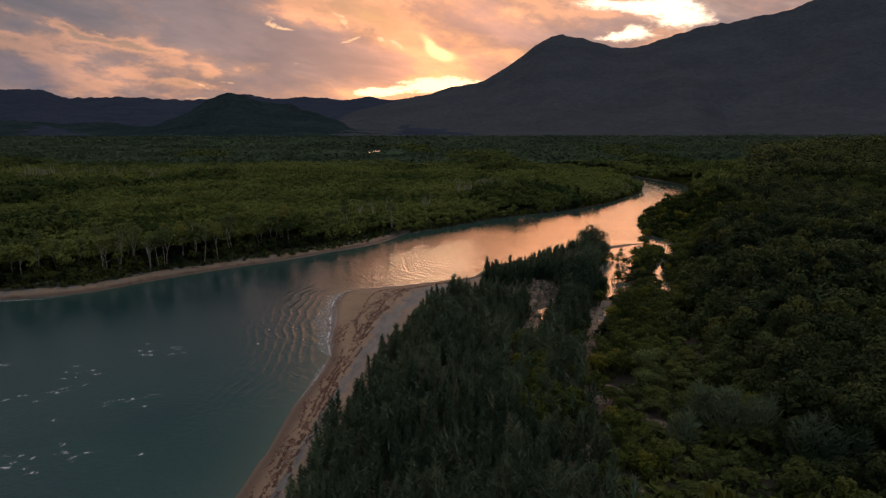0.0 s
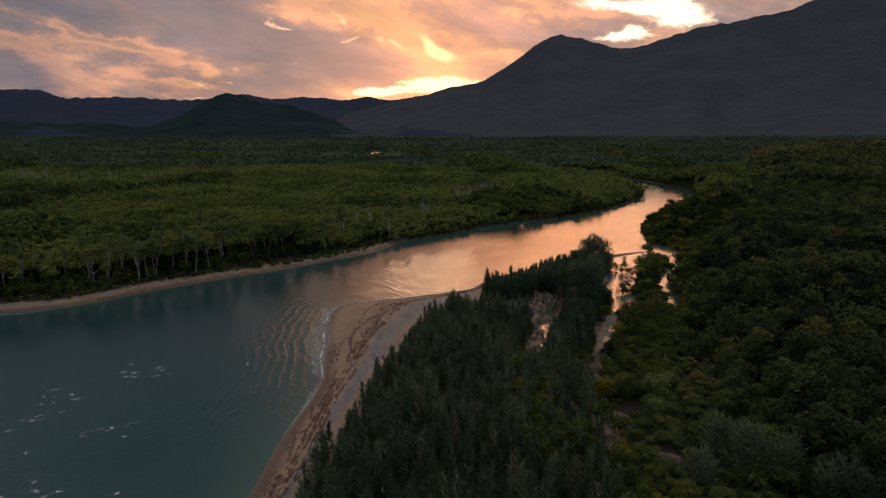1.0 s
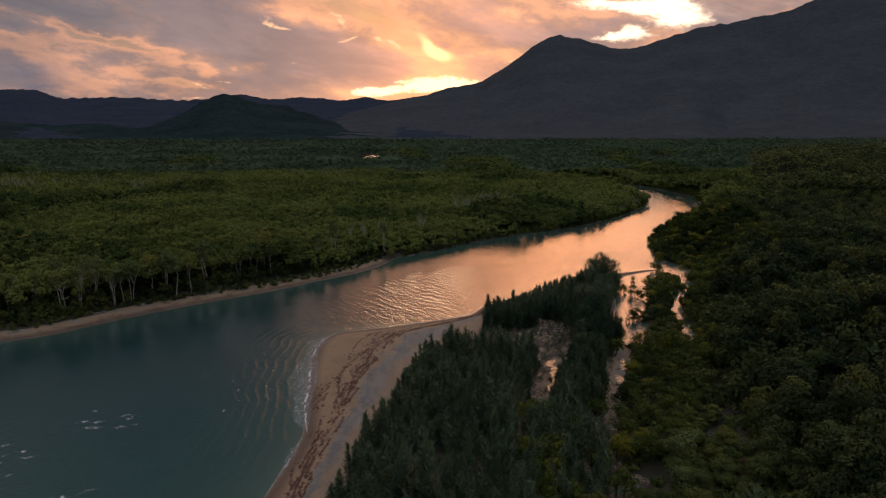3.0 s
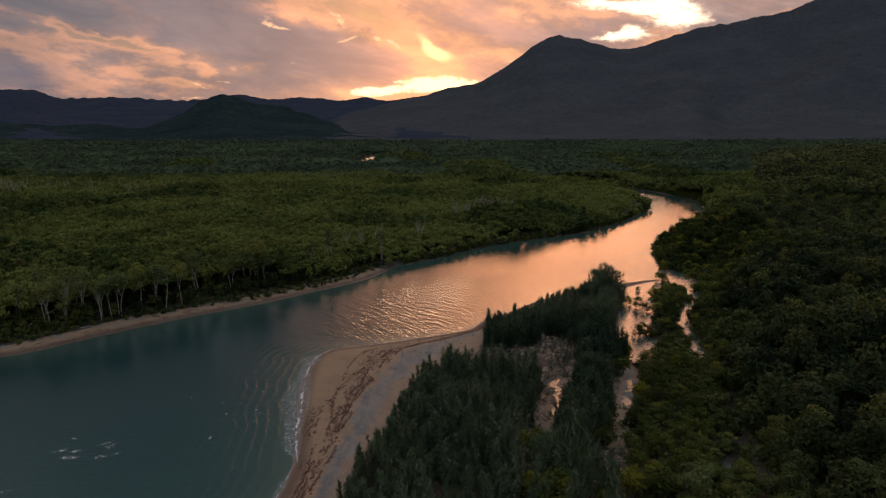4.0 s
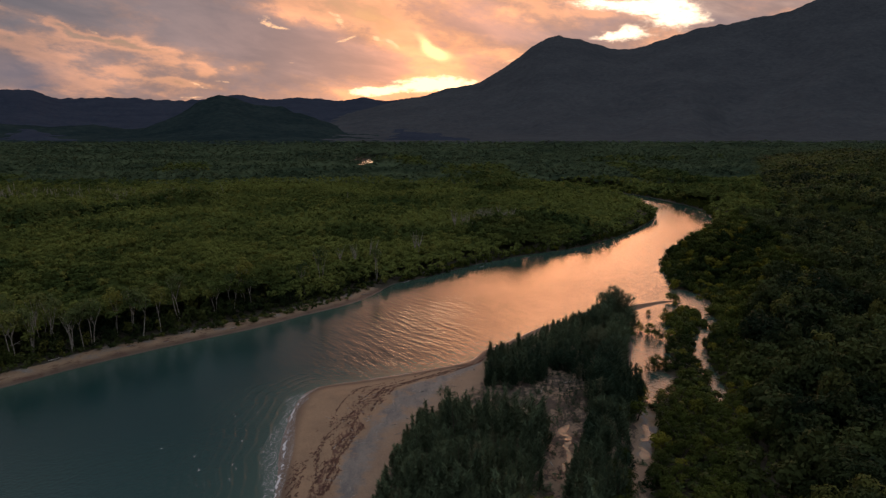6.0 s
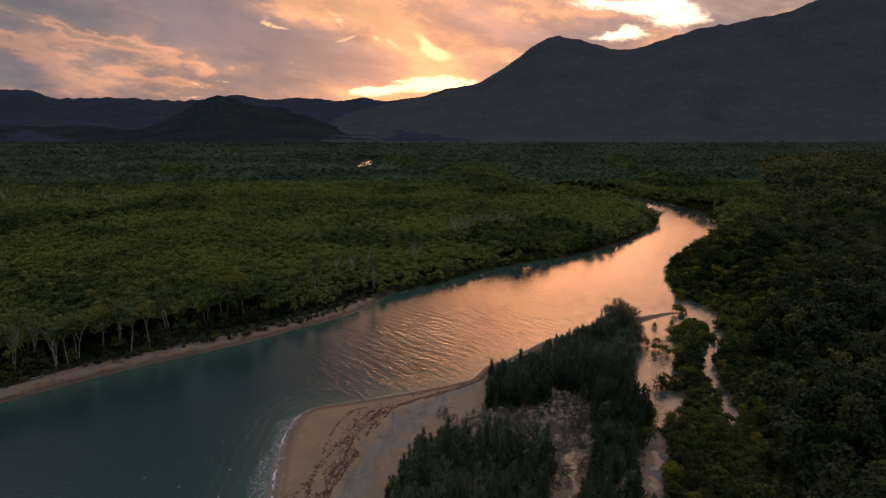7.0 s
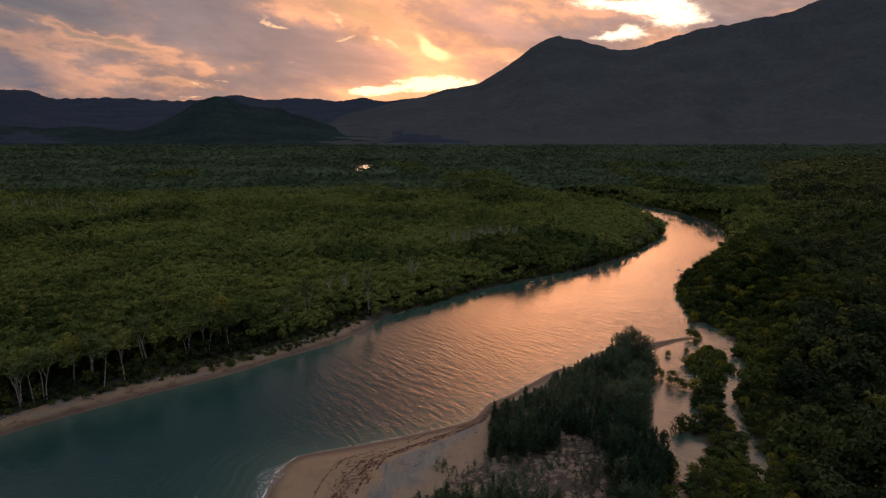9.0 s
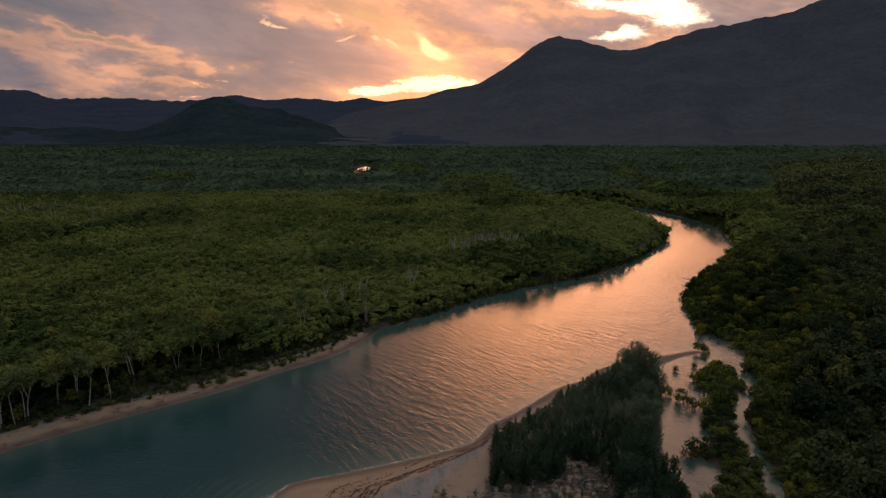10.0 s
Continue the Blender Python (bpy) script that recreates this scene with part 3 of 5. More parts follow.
G_BEACH = np.where(G_TO_WEED > 0, 0.6 * G_RIVER / (np.maximum(G_RIVER, 0) + np.maximum(G_TO_WEED, 0) + 0.01), 0.6 - 0.4 * G_TO_WEED / (np.maximum(-G_TO_WEED, 0) + G_TO_TREES + 0.01))
G_BEACH = np.clip(np.where(on_spit(GX, GY), G_BEACH, 0.60 + G_SHORE / 90.0), -1, 1) * np.where((GX > 60) & (GY > 215) & (GY < 245), 0.36, 1.0)
ground = new("ground", mesh_of("ground", np.stack((GX, GY, G_HEIGHT), 1), grid_faces(len(GRID_X), len(GRID_Y)), SAND, True, shore=G_SHORE, sandy=G_SANDY, beach=G_BEACH))
tagged(ground, "low tidal ground of tan sand and dark forest floor", "ground", kind="structure")

quads = grid_faces(len(GRID_X), len(GRID_Y))
wet = (G_SHORE[quads] < 1.5).any(1)
used, index = np.unique(quads[wet], return_inverse=True)
water = new("water", mesh_of("water", np.stack((GX[used], GY[used], 0 * GX[used]), 1), index.reshape(-1, 4), WATER, True, shore=G_SHORE[used]))
tagged(water, "teal tidal river water mirroring the orange dusk sky", "water", kind="structure")

turn = np.linspace(0, 2 * math.pi, 49)[:-1]
edge = 0.75 + 0.5 * value_noise(np.cos(turn) * 2 + 9, np.sin(turn) * 3 + 9, 2)
rim = np.stack((-52 + 6.5 * np.cos(turn) * edge + 6 * np.sin(turn), 820 + 55 * np.sin(turn) * edge, np.full(48, 1.6)), 1)
ring = np.arange(48)
pond = new("pond", mesh_of("pond", np.concatenate((rim, [(-52, 815, 1.6)])), np.stack((ring, (ring + 1) % 48, np.full(48, 48)), 1), POND, True))
tagged(pond, "small still pond among the mangroves", "water", kind="structure")



def puddle(x, y, long, wide, heading):
    """A flat sheet of still water with a wandering edge, on level mud."""
    c, s = math.cos(radians(heading)), math.sin(radians(heading))
    a = np.linspace(-long, long, 41)
    half = wide * np.sqrt(np.clip(1.02 - (a / long) ** 2, 0, 1)) * (0.25 + 1.5 * value_noise(a * 1.3 + x, a * 0 + y, 5))
    middle = 0.9 * wide * np.sin(a * 0.9 + y) + 0.8 * wide * (value_noise(a * 0.8 + y, a * 0 + x, 6) - 0.5)
    b = np.stack((middle - half, middle, middle + half * value_noise(a * 1.7 + 5, a * 0 + y, 8) * 1.6), 0)
    rows = np.stack((x + a * c - b * s, y + a * s + b * c, np.full(b.shape, 0.585)), -1).reshape(-1, 3)
    ob = new("puddle", mesh_of("puddle", rows, grid_faces(41, 3), WATER, True, shore=np.full(len(rows), -0.4)))
    return tagged(ob, "shallow tidal puddle on the mud mirroring the sky", "water", kind="structure")


for row in PUDDLES:
    puddle(*row)

VIEW = (1.5, 37.5, 56.0)


def ridge(name, label, skyline, far, foot, columns, rows, seed, spur, mat):
    """A mountain side: its skyline as (side, rise) slopes, falling towards the plain in spurs and gullies."""
    keys = np.array(skyline)
    u = np.linspace(keys[0, 0], keys[-1, 0], columns)
    knots = np.interp(u, keys[:, 0], keys[:, 1])
    kernel = np.hanning(max(3, columns // 36) | 1)
    pad = len(kernel) // 2
    rise = np.convolve(np.pad(knots, pad, "edge"), kernel / kernel.sum(), "valid")
    d_far = np.interp(u, [k[0] for k in far], [k[1] for k in far])
    d_foot = np.interp(u, [k[0] for k in foot], [k[1] for k in foot])
    top = VIEW[2] + d_far * rise
    s = np.concatenate((np.linspace(0, 1, rows), np.linspace(1.08, 1.5, 5)))[:, None]
    depth = d_foot + (d_far - d_foot) * s
    x = VIEW[0] + depth * u
    y = VIEW[1] + depth + 0 * u
    shape = np.where(s <= 1, 0.10 * s + 0.90 * np.clip((s - 0.12) / 0.88, 0, 1) ** 1.7, 1 - 1.1 * (s - 1))
    lines = u * 8 + 1.8 * fbm(u * 5 + 3, s * 2.4, 3, seed + 4)
    spurs = 0.6 * value_noise(lines, s * 1.1, seed) + 0.4 * fbm(lines * 2.1, s * 3.5 + u * 4, 3, seed + 1)
    folds = (spurs - 0.45) * 2.0 * spur * np.sin(np.clip(s, 0, 1) * math.pi) ** 0.8
    tops = (fbm(x / 34, y / 34, 3, seed + 9) - 0.45) * 0.022 * (d_far * 0.45 + 300) * 0.45
    z = np.where(s == 0, -2, 7) + np.maximum(top - 7, 6) * shape + folds * np.clip(top, 0, 400) / 400 + tops * np.clip(s * 3, 0, 1)
    if name == "mountain":
        z = np.where(s == 0, -2, np.maximum(z, 6 + 10 * s))
    ob = new(name, mesh_of(name, np.stack((x.ravel(), y.ravel(), z.ravel()), 1), grid_faces(columns, rows + 5), mat, True))
    return tagged(ob, label, "mountain", kind="structure")


ridge("mountain_range", "far range of low forested mountains, coloured blue-grey for haze", [(-0.95, 0.02), (-0.80, 0.045), (-0.70, 0.028), (-0.604, 0.036), (-0.556, 0.034), (-0.521, 0.022), (-0.459, 0.025),
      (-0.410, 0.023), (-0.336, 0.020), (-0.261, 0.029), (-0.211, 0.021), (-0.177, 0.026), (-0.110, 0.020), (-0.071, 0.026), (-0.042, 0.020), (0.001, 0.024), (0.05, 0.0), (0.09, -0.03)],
      [(-0.95, 3500), (-0.5, 4050), (0.2, 4500)], [(-0.95, 1260), (-0.3, 1240), (0.2, 1230)], 420, 40, 31, 60, HAZED_RANGE)
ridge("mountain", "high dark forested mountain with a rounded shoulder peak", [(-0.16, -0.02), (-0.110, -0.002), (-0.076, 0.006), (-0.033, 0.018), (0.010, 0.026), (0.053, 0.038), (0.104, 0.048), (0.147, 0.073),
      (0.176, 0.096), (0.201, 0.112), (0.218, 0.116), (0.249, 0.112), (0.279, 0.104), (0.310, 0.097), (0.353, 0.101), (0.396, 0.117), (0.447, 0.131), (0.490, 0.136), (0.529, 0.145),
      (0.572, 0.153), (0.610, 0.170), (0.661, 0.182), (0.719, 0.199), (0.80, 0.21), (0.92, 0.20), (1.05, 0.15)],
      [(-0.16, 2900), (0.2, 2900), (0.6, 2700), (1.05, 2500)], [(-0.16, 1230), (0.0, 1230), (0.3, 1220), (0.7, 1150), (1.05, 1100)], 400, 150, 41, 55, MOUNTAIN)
ridge("hill", "isolated rounded forested hill rising from the mangrove plain", [(-0.46, -0.05), (-0.437, -0.036), (-0.389, -0.016), (-0.346, 0.002), (-0.315, 0.020), (-0.286, 0.030), (-0.261, 0.025),
      (-0.236, 0.016), (-0.195, 0.011), (-0.145, -0.004), (-0.103, -0.021), (-0.069, -0.034), (-0.05, -0.05)], [(-0.46, 1900), (-0.05, 1950)], [(-0.46, 1230), (-0.28, 1130), (-0.05, 1230)], 240, 84, 51, 30, HILL_FOREST)
ridge("foothill", "low dark forested foothill below the far range", [(-0.75, -0.02), (-0.611, -0.013), (-0.579, -0.0155), (-0.530, -0.0175), (-0.472, -0.015), (-0.415, -0.024), (-0.36, -0.032)],
      [(-0.75, 1850), (-0.36, 1900)], [(-0.75, 1210), (-0.36, 1220)], 160, 16, 61, 12, HILL_FOREST)

# ---- foliage building blocks ----
RNG = np.random.default_rng(5)


def unit(v):
    return v / (np.linalg.norm(v, axis=-1, keepdims=True) + 1e-9)


def sprays(centre, facing, long, wide, along=None, rng=RNG, corners=4):
    """One pointed, four-cornered spray of leaves at each centre."""
    count = len(centre)
    side = unit(np.cross(facing, rng.normal(size=(count, 3)) if along is None else along))
    axis = np.cross(side, facing) if along is None else unit(along)
    long, wide = long[:, None] / 2, wide[:, None] / 2
    sag = facing * wide * 0.5
    if corners == 3:
        verts = np.stack((centre - axis * long - side * wide, centre - axis * long * 0.6 + side * wide, centre + axis * long), 1)
    else:
        verts = np.stack((centre - axis * long, centre + side * wide - sag, centre + axis * long, centre - side * wide - sag), 1)
    return verts.reshape(-1, 3)


def leafy_crown(rng, count, radius, height, leaf, lobes=7, corners=4, loose=0.5, level=0.0):
    """An uneven crown of several lobes, with sprays over their upper shells. Its base is at z = 0."""
    way = unit(rng.normal(size=(lobes, 3)) + np.array([0, 0, 0.25]))
    hub = np.array([0, 0, height * 0.48]) + way * np.array([radius * 0.60, radius * 0.60, height * 0.36]) * rng.uniform(0.7, 1.1, (lobes, 1))
    hub[0] = (0, 0, height * 0.62)
    size = rng.uniform(0.30, 0.48, lobes) * radius
    size[0] = 0.5 * radius
    which = rng.integers(0, lobes, count)
    out = unit(rng.normal(size=(count, 3)) + np.array([0, 0, 0.55]))
    centre = hub[which] + out * (size[which] * rng.uniform(0.80, 1.06, count))[:, None] * np.array([1, 1, 0.85])
    out = out * (1 - level) + np.array([0, 0, level])
    facing = unit(out + rng.normal(0, loose, (count, 3)))
    return sprays(centre, facing, leaf * rng.uniform(0.7, 1.5, count), leaf * rng.uniform(0.4, 0.8, count) * (1 if corners == 4 else 1.3), rng=rng, corners=corners)


def needle_crown(rng, count, radius, height, leaf):
    """A feathery, pointed she-oak crown with a few side leaders, sprays sweeping upwards."""
    leaders = 4 if radius < 2.2 else 8
    lean = rng.normal(0, 0.42, (leaders, 2)) * radius
    lean[0] = rng.normal(0, 0.08, 2) * radius
    tall = np.concatenate(([1.0], rng.uniform(0.6 if radius < 2.2 else 0.78, 0.9 if radius < 2.2 else 1.0, leaders - 1))) * height
    which = rng.choice(leaders, count, p=[1.65 / (leaders - 1)] + [(1 - 1.65 / (leaders - 1)) / (leaders - 1)] * (leaders - 1))
    k = rng.uniform(0.05, 1.0, count) ** 0.85
    turn = rng.uniform(0, 2 * math.pi, count)
    taper = (1.03 - k) ** 1.2 * 1.15 if radius < 2.2 else 1.05 * np.sqrt(np.clip(1.02 - (1.75 * k - 0.75) ** 2, 0, 1))
    reach = radius * taper * np.sqrt(rng.uniform(0.25, 1, count)) * np.where(which == 0, 1.0, 0.62)
    way = np.stack((np.cos(turn), np.sin(turn), np.zeros(count)), 1)
    centre = way * reach[:, None]
    centre[:, :2] += lean[which] * (0.4 + 0.6 * k[:, None])
    centre[:, 2] = k * tall[which]
    along = unit(way * 0.85 + np.array([0, 0, 0.9]) + rng.normal(0, 0.28, (count, 3)))
    facing = unit(np.cross(along, rng.normal(size=(count, 3))))
    return sprays(centre, facing, leaf * rng.uniform(0.7, 1.4, count), leaf * rng.uniform(0.10, 0.19, count), along, rng, 3)


def limb(points, radii, sides=5):
    """A tapered tube through points."""
    verts, faces = [], []
    points = [Vector(p) for p in points]
    for k, (p, r) in enumerate(zip(points, radii)):
        way = (points[min(k + 1, len(points) - 1)] - points[max(k - 1, 0)]).normalized()
        a = way.orthogonal().normalized()
        b = way.cross(a)
        verts += [tuple(p + (a * math.cos(t) + b * math.sin(t)) * r) for t in (2 * math.pi * i / sides for i in range(sides))]
    for k in range(len(points) - 1):
        for i in range(sides):
            j = (i + 1) % sides
            faces.append((k * sides + i, k * sides + j, (k + 1) * sides + j, (k + 1) * sides + i))
    return verts, faces


def tubes(name, limbs, mat):
    verts, faces = [], []
    for points, radii in limbs:
        v, f = limb(points, radii)
        faces += [tuple(i + len(verts) for i in q) for q in f]
        verts += v
    return mesh_of(name, verts, faces, mat, True)


def crown_mesh(name, verts, mat, corners=4):
    return mesh_of(name, verts, np.arange(len(verts)).reshape(-1, corners), mat, False, tone=np.zeros(len(verts)))


def planted(shapes, x, y, z, wide, tall, rng):
    """Many crowns in one set of points: every place takes one of the shapes, turned and scaled."""
    kind = rng.integers(0, len(shapes), len(x))
    verts, tones = [], []
    for k, shape in enumerate(shapes):
        at = np.nonzero(kind == k)[0]
        turn = rng.uniform(0, 2 * math.pi, len(at))
        c, s = np.cos(turn)[:, None], np.sin(turn)[:, None]
        px = (shape[None, :, 0] * c - shape[None, :, 1] * s) * wide[at][:, None] + x[at][:, None]
        py = (shape[None, :, 0] * s + shape[None, :, 1] * c) * wide[at][:, None] + y[at][:, None]
        pz = shape[None, :, 2] * tall[at][:, None] + z[at][:, None]
        verts.append(np.stack((px, py, pz), -1).reshape(-1, 3))
        tones.append(np.repeat(rng.uniform(0, 1, len(at)), len(shape)))
    return np.concatenate(verts), np.concatenate(tones)


def stand_of_trees(name, label, sets, mat, category="forest", corners=4):
    """One uncounted stand from several planted sets."""
    verts = np.concatenate([v for v, _ in sets])
    tones = np.concatenate([t for _, t in sets])
    ob = new(name, mesh_of(name, verts, np.arange(len(verts)).reshape(-1, corners), mat, False, tone=tones))
    return tagged(ob, label, category, kind="stuff")


def scattered(x0, x1, y0, y1, gap, rng):
    """Places on a jittered lattice."""
    gx, gy = np.meshgrid(np.arange(x0, x1, gap), np.arange(y0, y1, gap))
    gx = gx.ravel() + rng.uniform(-0.5, 0.5, gx.size) * gap
    gy = gy.ravel() + rng.uniform(-0.5, 0.5, gy.size) * gap
    return gx, gy


# ---- she-oak thicket on the spit ----
def bare_sand(x, y):
    """The open sandy hollow between the two rows of she-oaks, and small clearings."""
    west = np.interp(y, [112, 121, 126, 136, 146, 153, 160, 167, 175], [17, 16.6, 19.4, 22.8, 24.8, 25.6, 27, 27.8, 31])
    east = np.interp(y, [112, 121, 126, 133, 142, 150, 156, 160, 167, 175], [17, 18.8, 21.8, 26, 30.5, 33, 35, 36.5, 38, 38.5])
    ragged = 1.6 * (value_noise(x / 2.4, y / 2.4, 7) - 0.5)
    hollow = (x > west + ragged) & (x < east + ragged) & (y > 114) & (y < 176)
    # the gap between the near and the far part of the thicket
    hollow |= (y > 154.5 + 3 * (value_noise(x / 3, y / 3, 6) - 0.5)) & (y < 169.2 + 2 * (value_noise(x / 3, y / 3, 5) - 0.5)) & (x > 6) & (x < 30)
    # the muddy strip that goes on from the creek
    hollow |= (np.abs(x - creek_line(y) - 1.2 - 0.6 * np.sin(y / 3)) < 0.55 + 0.9 * value_noise(x / 3, y / 4, 9)) & (y < 158) & (y > 98)
    for cx, cy, r in ((31.5, 106, 3.6), (30, 101.5, 3.4), (33.5, 92, 3.2), (49.5, 117, 2.8), (49.3, 112.5, 2.2), (28.5, 97, 3.0), (24, 127, 3.0), (38, 118, 1.6)):
        hollow |= np.hypot(x - cx, y - cy) < r * (0.6 + 0.7 * value_noise(x / 2, y / 2, 8))
    return hollow


def she_oak(rng, height, radius, count, leaf=0.85, label="dark grey-green feathery she-oak sapling on the sand spit"):
    root = new("she_oak", None)
    lean = rng.normal(0, 0.04, 2) * height
    thick = 0.018 * height
    part("trunk", tubes("trunk", [([(0, 0, -0.3), (lean[0] * 0.5, lean[1] * 0.5, height * 0.5), (lean[0], lean[1], height * 0.93)], (thick, thick * 0.6, 0.015))] +
         [([(lean[0] * k, lean[1] * k, height * k), (math.cos(a) * radius * 0.6, math.sin(a) * radius * 0.6, height * (k + 0.22))], (thick * 0.4, 0.008))
          for k, a in ((0.25, 0.3), (0.35, 2.4), (0.45, 4.4), (0.55, 1.3))], DARK_BARK), root)
    part("crown", crown_mesh("crown", needle_crown(rng, count, radius, height, leaf), OAK_LEAF, 3), root)
    return tagged(root, label, "tree", "she-oaks on the spit")


def plant(sources, places, rng, low=0.85, high=1.2):
    """Set the sources and copies of them at (x, y, z, height scale)."""
    for k, (x, y, z, s) in enumerate(places):
        w = (0.35 + 0.65 * s) * rng.uniform(low, high)
        m = pose(x, y, z, 0, 0, rng.uniform(0, 360)) @ Matrix.Diagonal((w, w, s, 1))
        if k < len(sources):
            sources[k].matrix_basis = m
        else:
            source = sources[k % len(sources)]
            kept, source.scale = source.scale.copy(), (1, 1, 1)
            copy_thing(source, m)
            source.scale = kept


rng = np.random.default_rng(12)
crown_rng = np.random.default_rng(4)
ox, oy = scattered(-30, 70, 60, 224, 1.75, rng)
keep = on_spit(ox, oy) & (ox > thicket_edge(oy) + 0.8 + 1.6 * value_noise(ox / 4, oy / 4, 19)) & (ox < creek_line(oy) - 0.6)
ox, oy = ox[keep], oy[keep]
d = shore(ox, oy)
mixed = (oy < 128) & (ox > 14 + 5 * value_noise(ox / 7, oy / 7, 23)) | (ox > creek_line(oy) - 4) & (oy < 170)
keep = (d > 0.4 + 1.2 * value_noise(ox / 3, oy / 3, 27)) & (puddle_nearness(ox, oy, 1.5) == 0) & ~bare_sand(ox, oy) & (np.hypot(ox - 58, oy - 214) > 3.5) & ~((oy > 181) & (ox < thicket_edge(oy) + 1.5))
keep &= ~mixed | (rng.uniform(0, 1, len(ox)) < 0.55)
ox, oy, d = ox[keep], oy[keep], d[keep]
oz = ground_height(ox, oy, d) - 0.1
tall = (1.8 + 8.0 * fbm(ox / 9, oy / 9, 3, 33)) * (1 + rng.uniform(-0.4, 0.45, len(ox)) * np.where(oy > 168, 0.5, 1.0)) * (0.6 + 0.4 * smooth(0, 7, ox - thicket_edge(oy))) * np.where((oy > 100) & (oy < 152), 1.08, 1.0) * (1 - 0.36 * smooth(168, 180, oy)) * (1 - 0.25 * smooth(-2, 6, ox - thicket_edge(oy) - 4) * (oy > 150) * (oy < 156))
near_first = np.argsort(np.abs(oy - 128) + 0.6 * np.abs(ox - thicket_edge(oy) - 6))
single, rest = near_first[:300], near_first[300:]
oak_rng = np.random.default_rng(3)
oaks = [she_oak(oak_rng, 5.0, 1.2, 330, 1.05) for _ in range(8)]
plant(oaks, [(ox[i], oy[i], oz[i], tall[i] / 5.0) for i in single], rng)


def oak_shape(count):
    v = needle_crown(crown_rng, count, 1.2, 5.0, 1.15)
    return v * np.array([1, 1, 1 / 5.0])


stand_of_trees("she_oak_thicket", "dense thicket of young grey-green she-oaks on sand",
               [planted([oak_shape(190) for _ in range(8)], ox[rest], oy[rest], oz[rest], (0.35 + 0.13 * tall[rest]) * rng.uniform(0.85, 1.2, len(rest)), tall[rest], rng)], OAK_LEAF, "thicket", 3)
old_label = "tall broad old she-oak at the end of the spit"
for x, y, h, r, count in ((58.5, 214.5, 10.4, 4.0, 1800), (56.0, 212.0, 9.2, 3.0, 800), (61.0, 213.0, 9.4, 3.0, 800), (59.5, 217.5, 8.8, 2.8, 700), (55.5, 216.0, 8.4, 2.8, 700), (54.0, 209.0, 7.0, 2.7, 800), (60.5, 208.5, 6.5, 2.6, 800), (49.5, 203.0, 6.8, 2.4, 700), (62.5, 216.0, 5.0, 2.4, 500), (55.5, 200.5, 6.5, 2.6, 700),
                          (18.0, 171.5, 5.6, 1.7, 420), (19.2, 175.5, 6.0, 1.7, 420), (19.4, 180.0, 7.0, 1.9, 520), (22.0, 172.5, 4.6, 1.5, 340), (22.4, 184.0, 5.2, 1.5, 360), (27.5, 191.5, 5.0, 1.4, 340),
                          (44.0, 175.0, 8.0, 3.2, 1100), (48.0, 181.0, 8.4, 3.3, 1100), (40.5, 167.0, 7.6, 3.0, 1000), (38.5, 158.0, 7.2, 2.8, 900), (36.0, 150.0, 6.6, 2.6, 800), (51.0, 190.0, 8.4, 3.3, 1100),
                          (54.0, 197.5, 8.0, 3.0, 1000), (46.0, 188.0, 7.4, 2.8, 900), (33.0, 142.0, 6.2, 2.4, 700)):
    old = she_oak(oak_rng, h, r, count, 1.3, old_label if h > 8.6 and y > 208 else "broad dark she-oak near the end of the spit" if r > 2 else "tall pointed she-oak at the edge of the thicket")
    old.matrix_basis = pose(x, y, float(ground_height(np.array([x]), np.array([y]))[0]) - 0.1)

grey_label = "tall drooping grey-green she-oak among darker forest trees"
for x, y, h, r, count in ((42.3, 85.0, 8.5, 3.0, 900), (46.0, 83.0, 8.0, 2.8, 800), (50.0, 76.5, 8.5, 3.0, 900), (54.5, 76.0, 7.5, 2.6, 700), (41.0, 90.5, 7.5, 2.6, 700), (36.0, 84.0, 6.0, 2.4, 600)):
    grey = she_oak(oak_rng, h, r, count, 1.3, grey_label)
    grey.matrix_basis = pose(x, y, float(ground_height(np.array([x]), np.array([y]))[0]) - 0.1)

# low seedlings over the open sand between the rows
hx, hy = scattered(7, 42, 112, 178, 1.25, rng)
keep = bare_sand(hx, hy) & (shore(hx, hy) > 0.6) & (puddle_nearness(hx, hy, 0.8) == 0) & (fbm(hx / 3.2, hy / 4.5, 3, 45) > np.where(hx > 33, 0.30, 0.40))
hx, hy = hx[keep], hy[keep]
stand_of_trees("she_oak_seedlings", "low grey-green seedlings on the open sand",
               [planted([oak_shape(46) for _ in range(6)], hx, hy, ground_height(hx, hy) - 0.1, rng.uniform(0.3, 0.8, len(hx)), rng.uniform(0.5, 1.9, len(hx)), rng)], OAK_LEAF, "shrubs", 3)

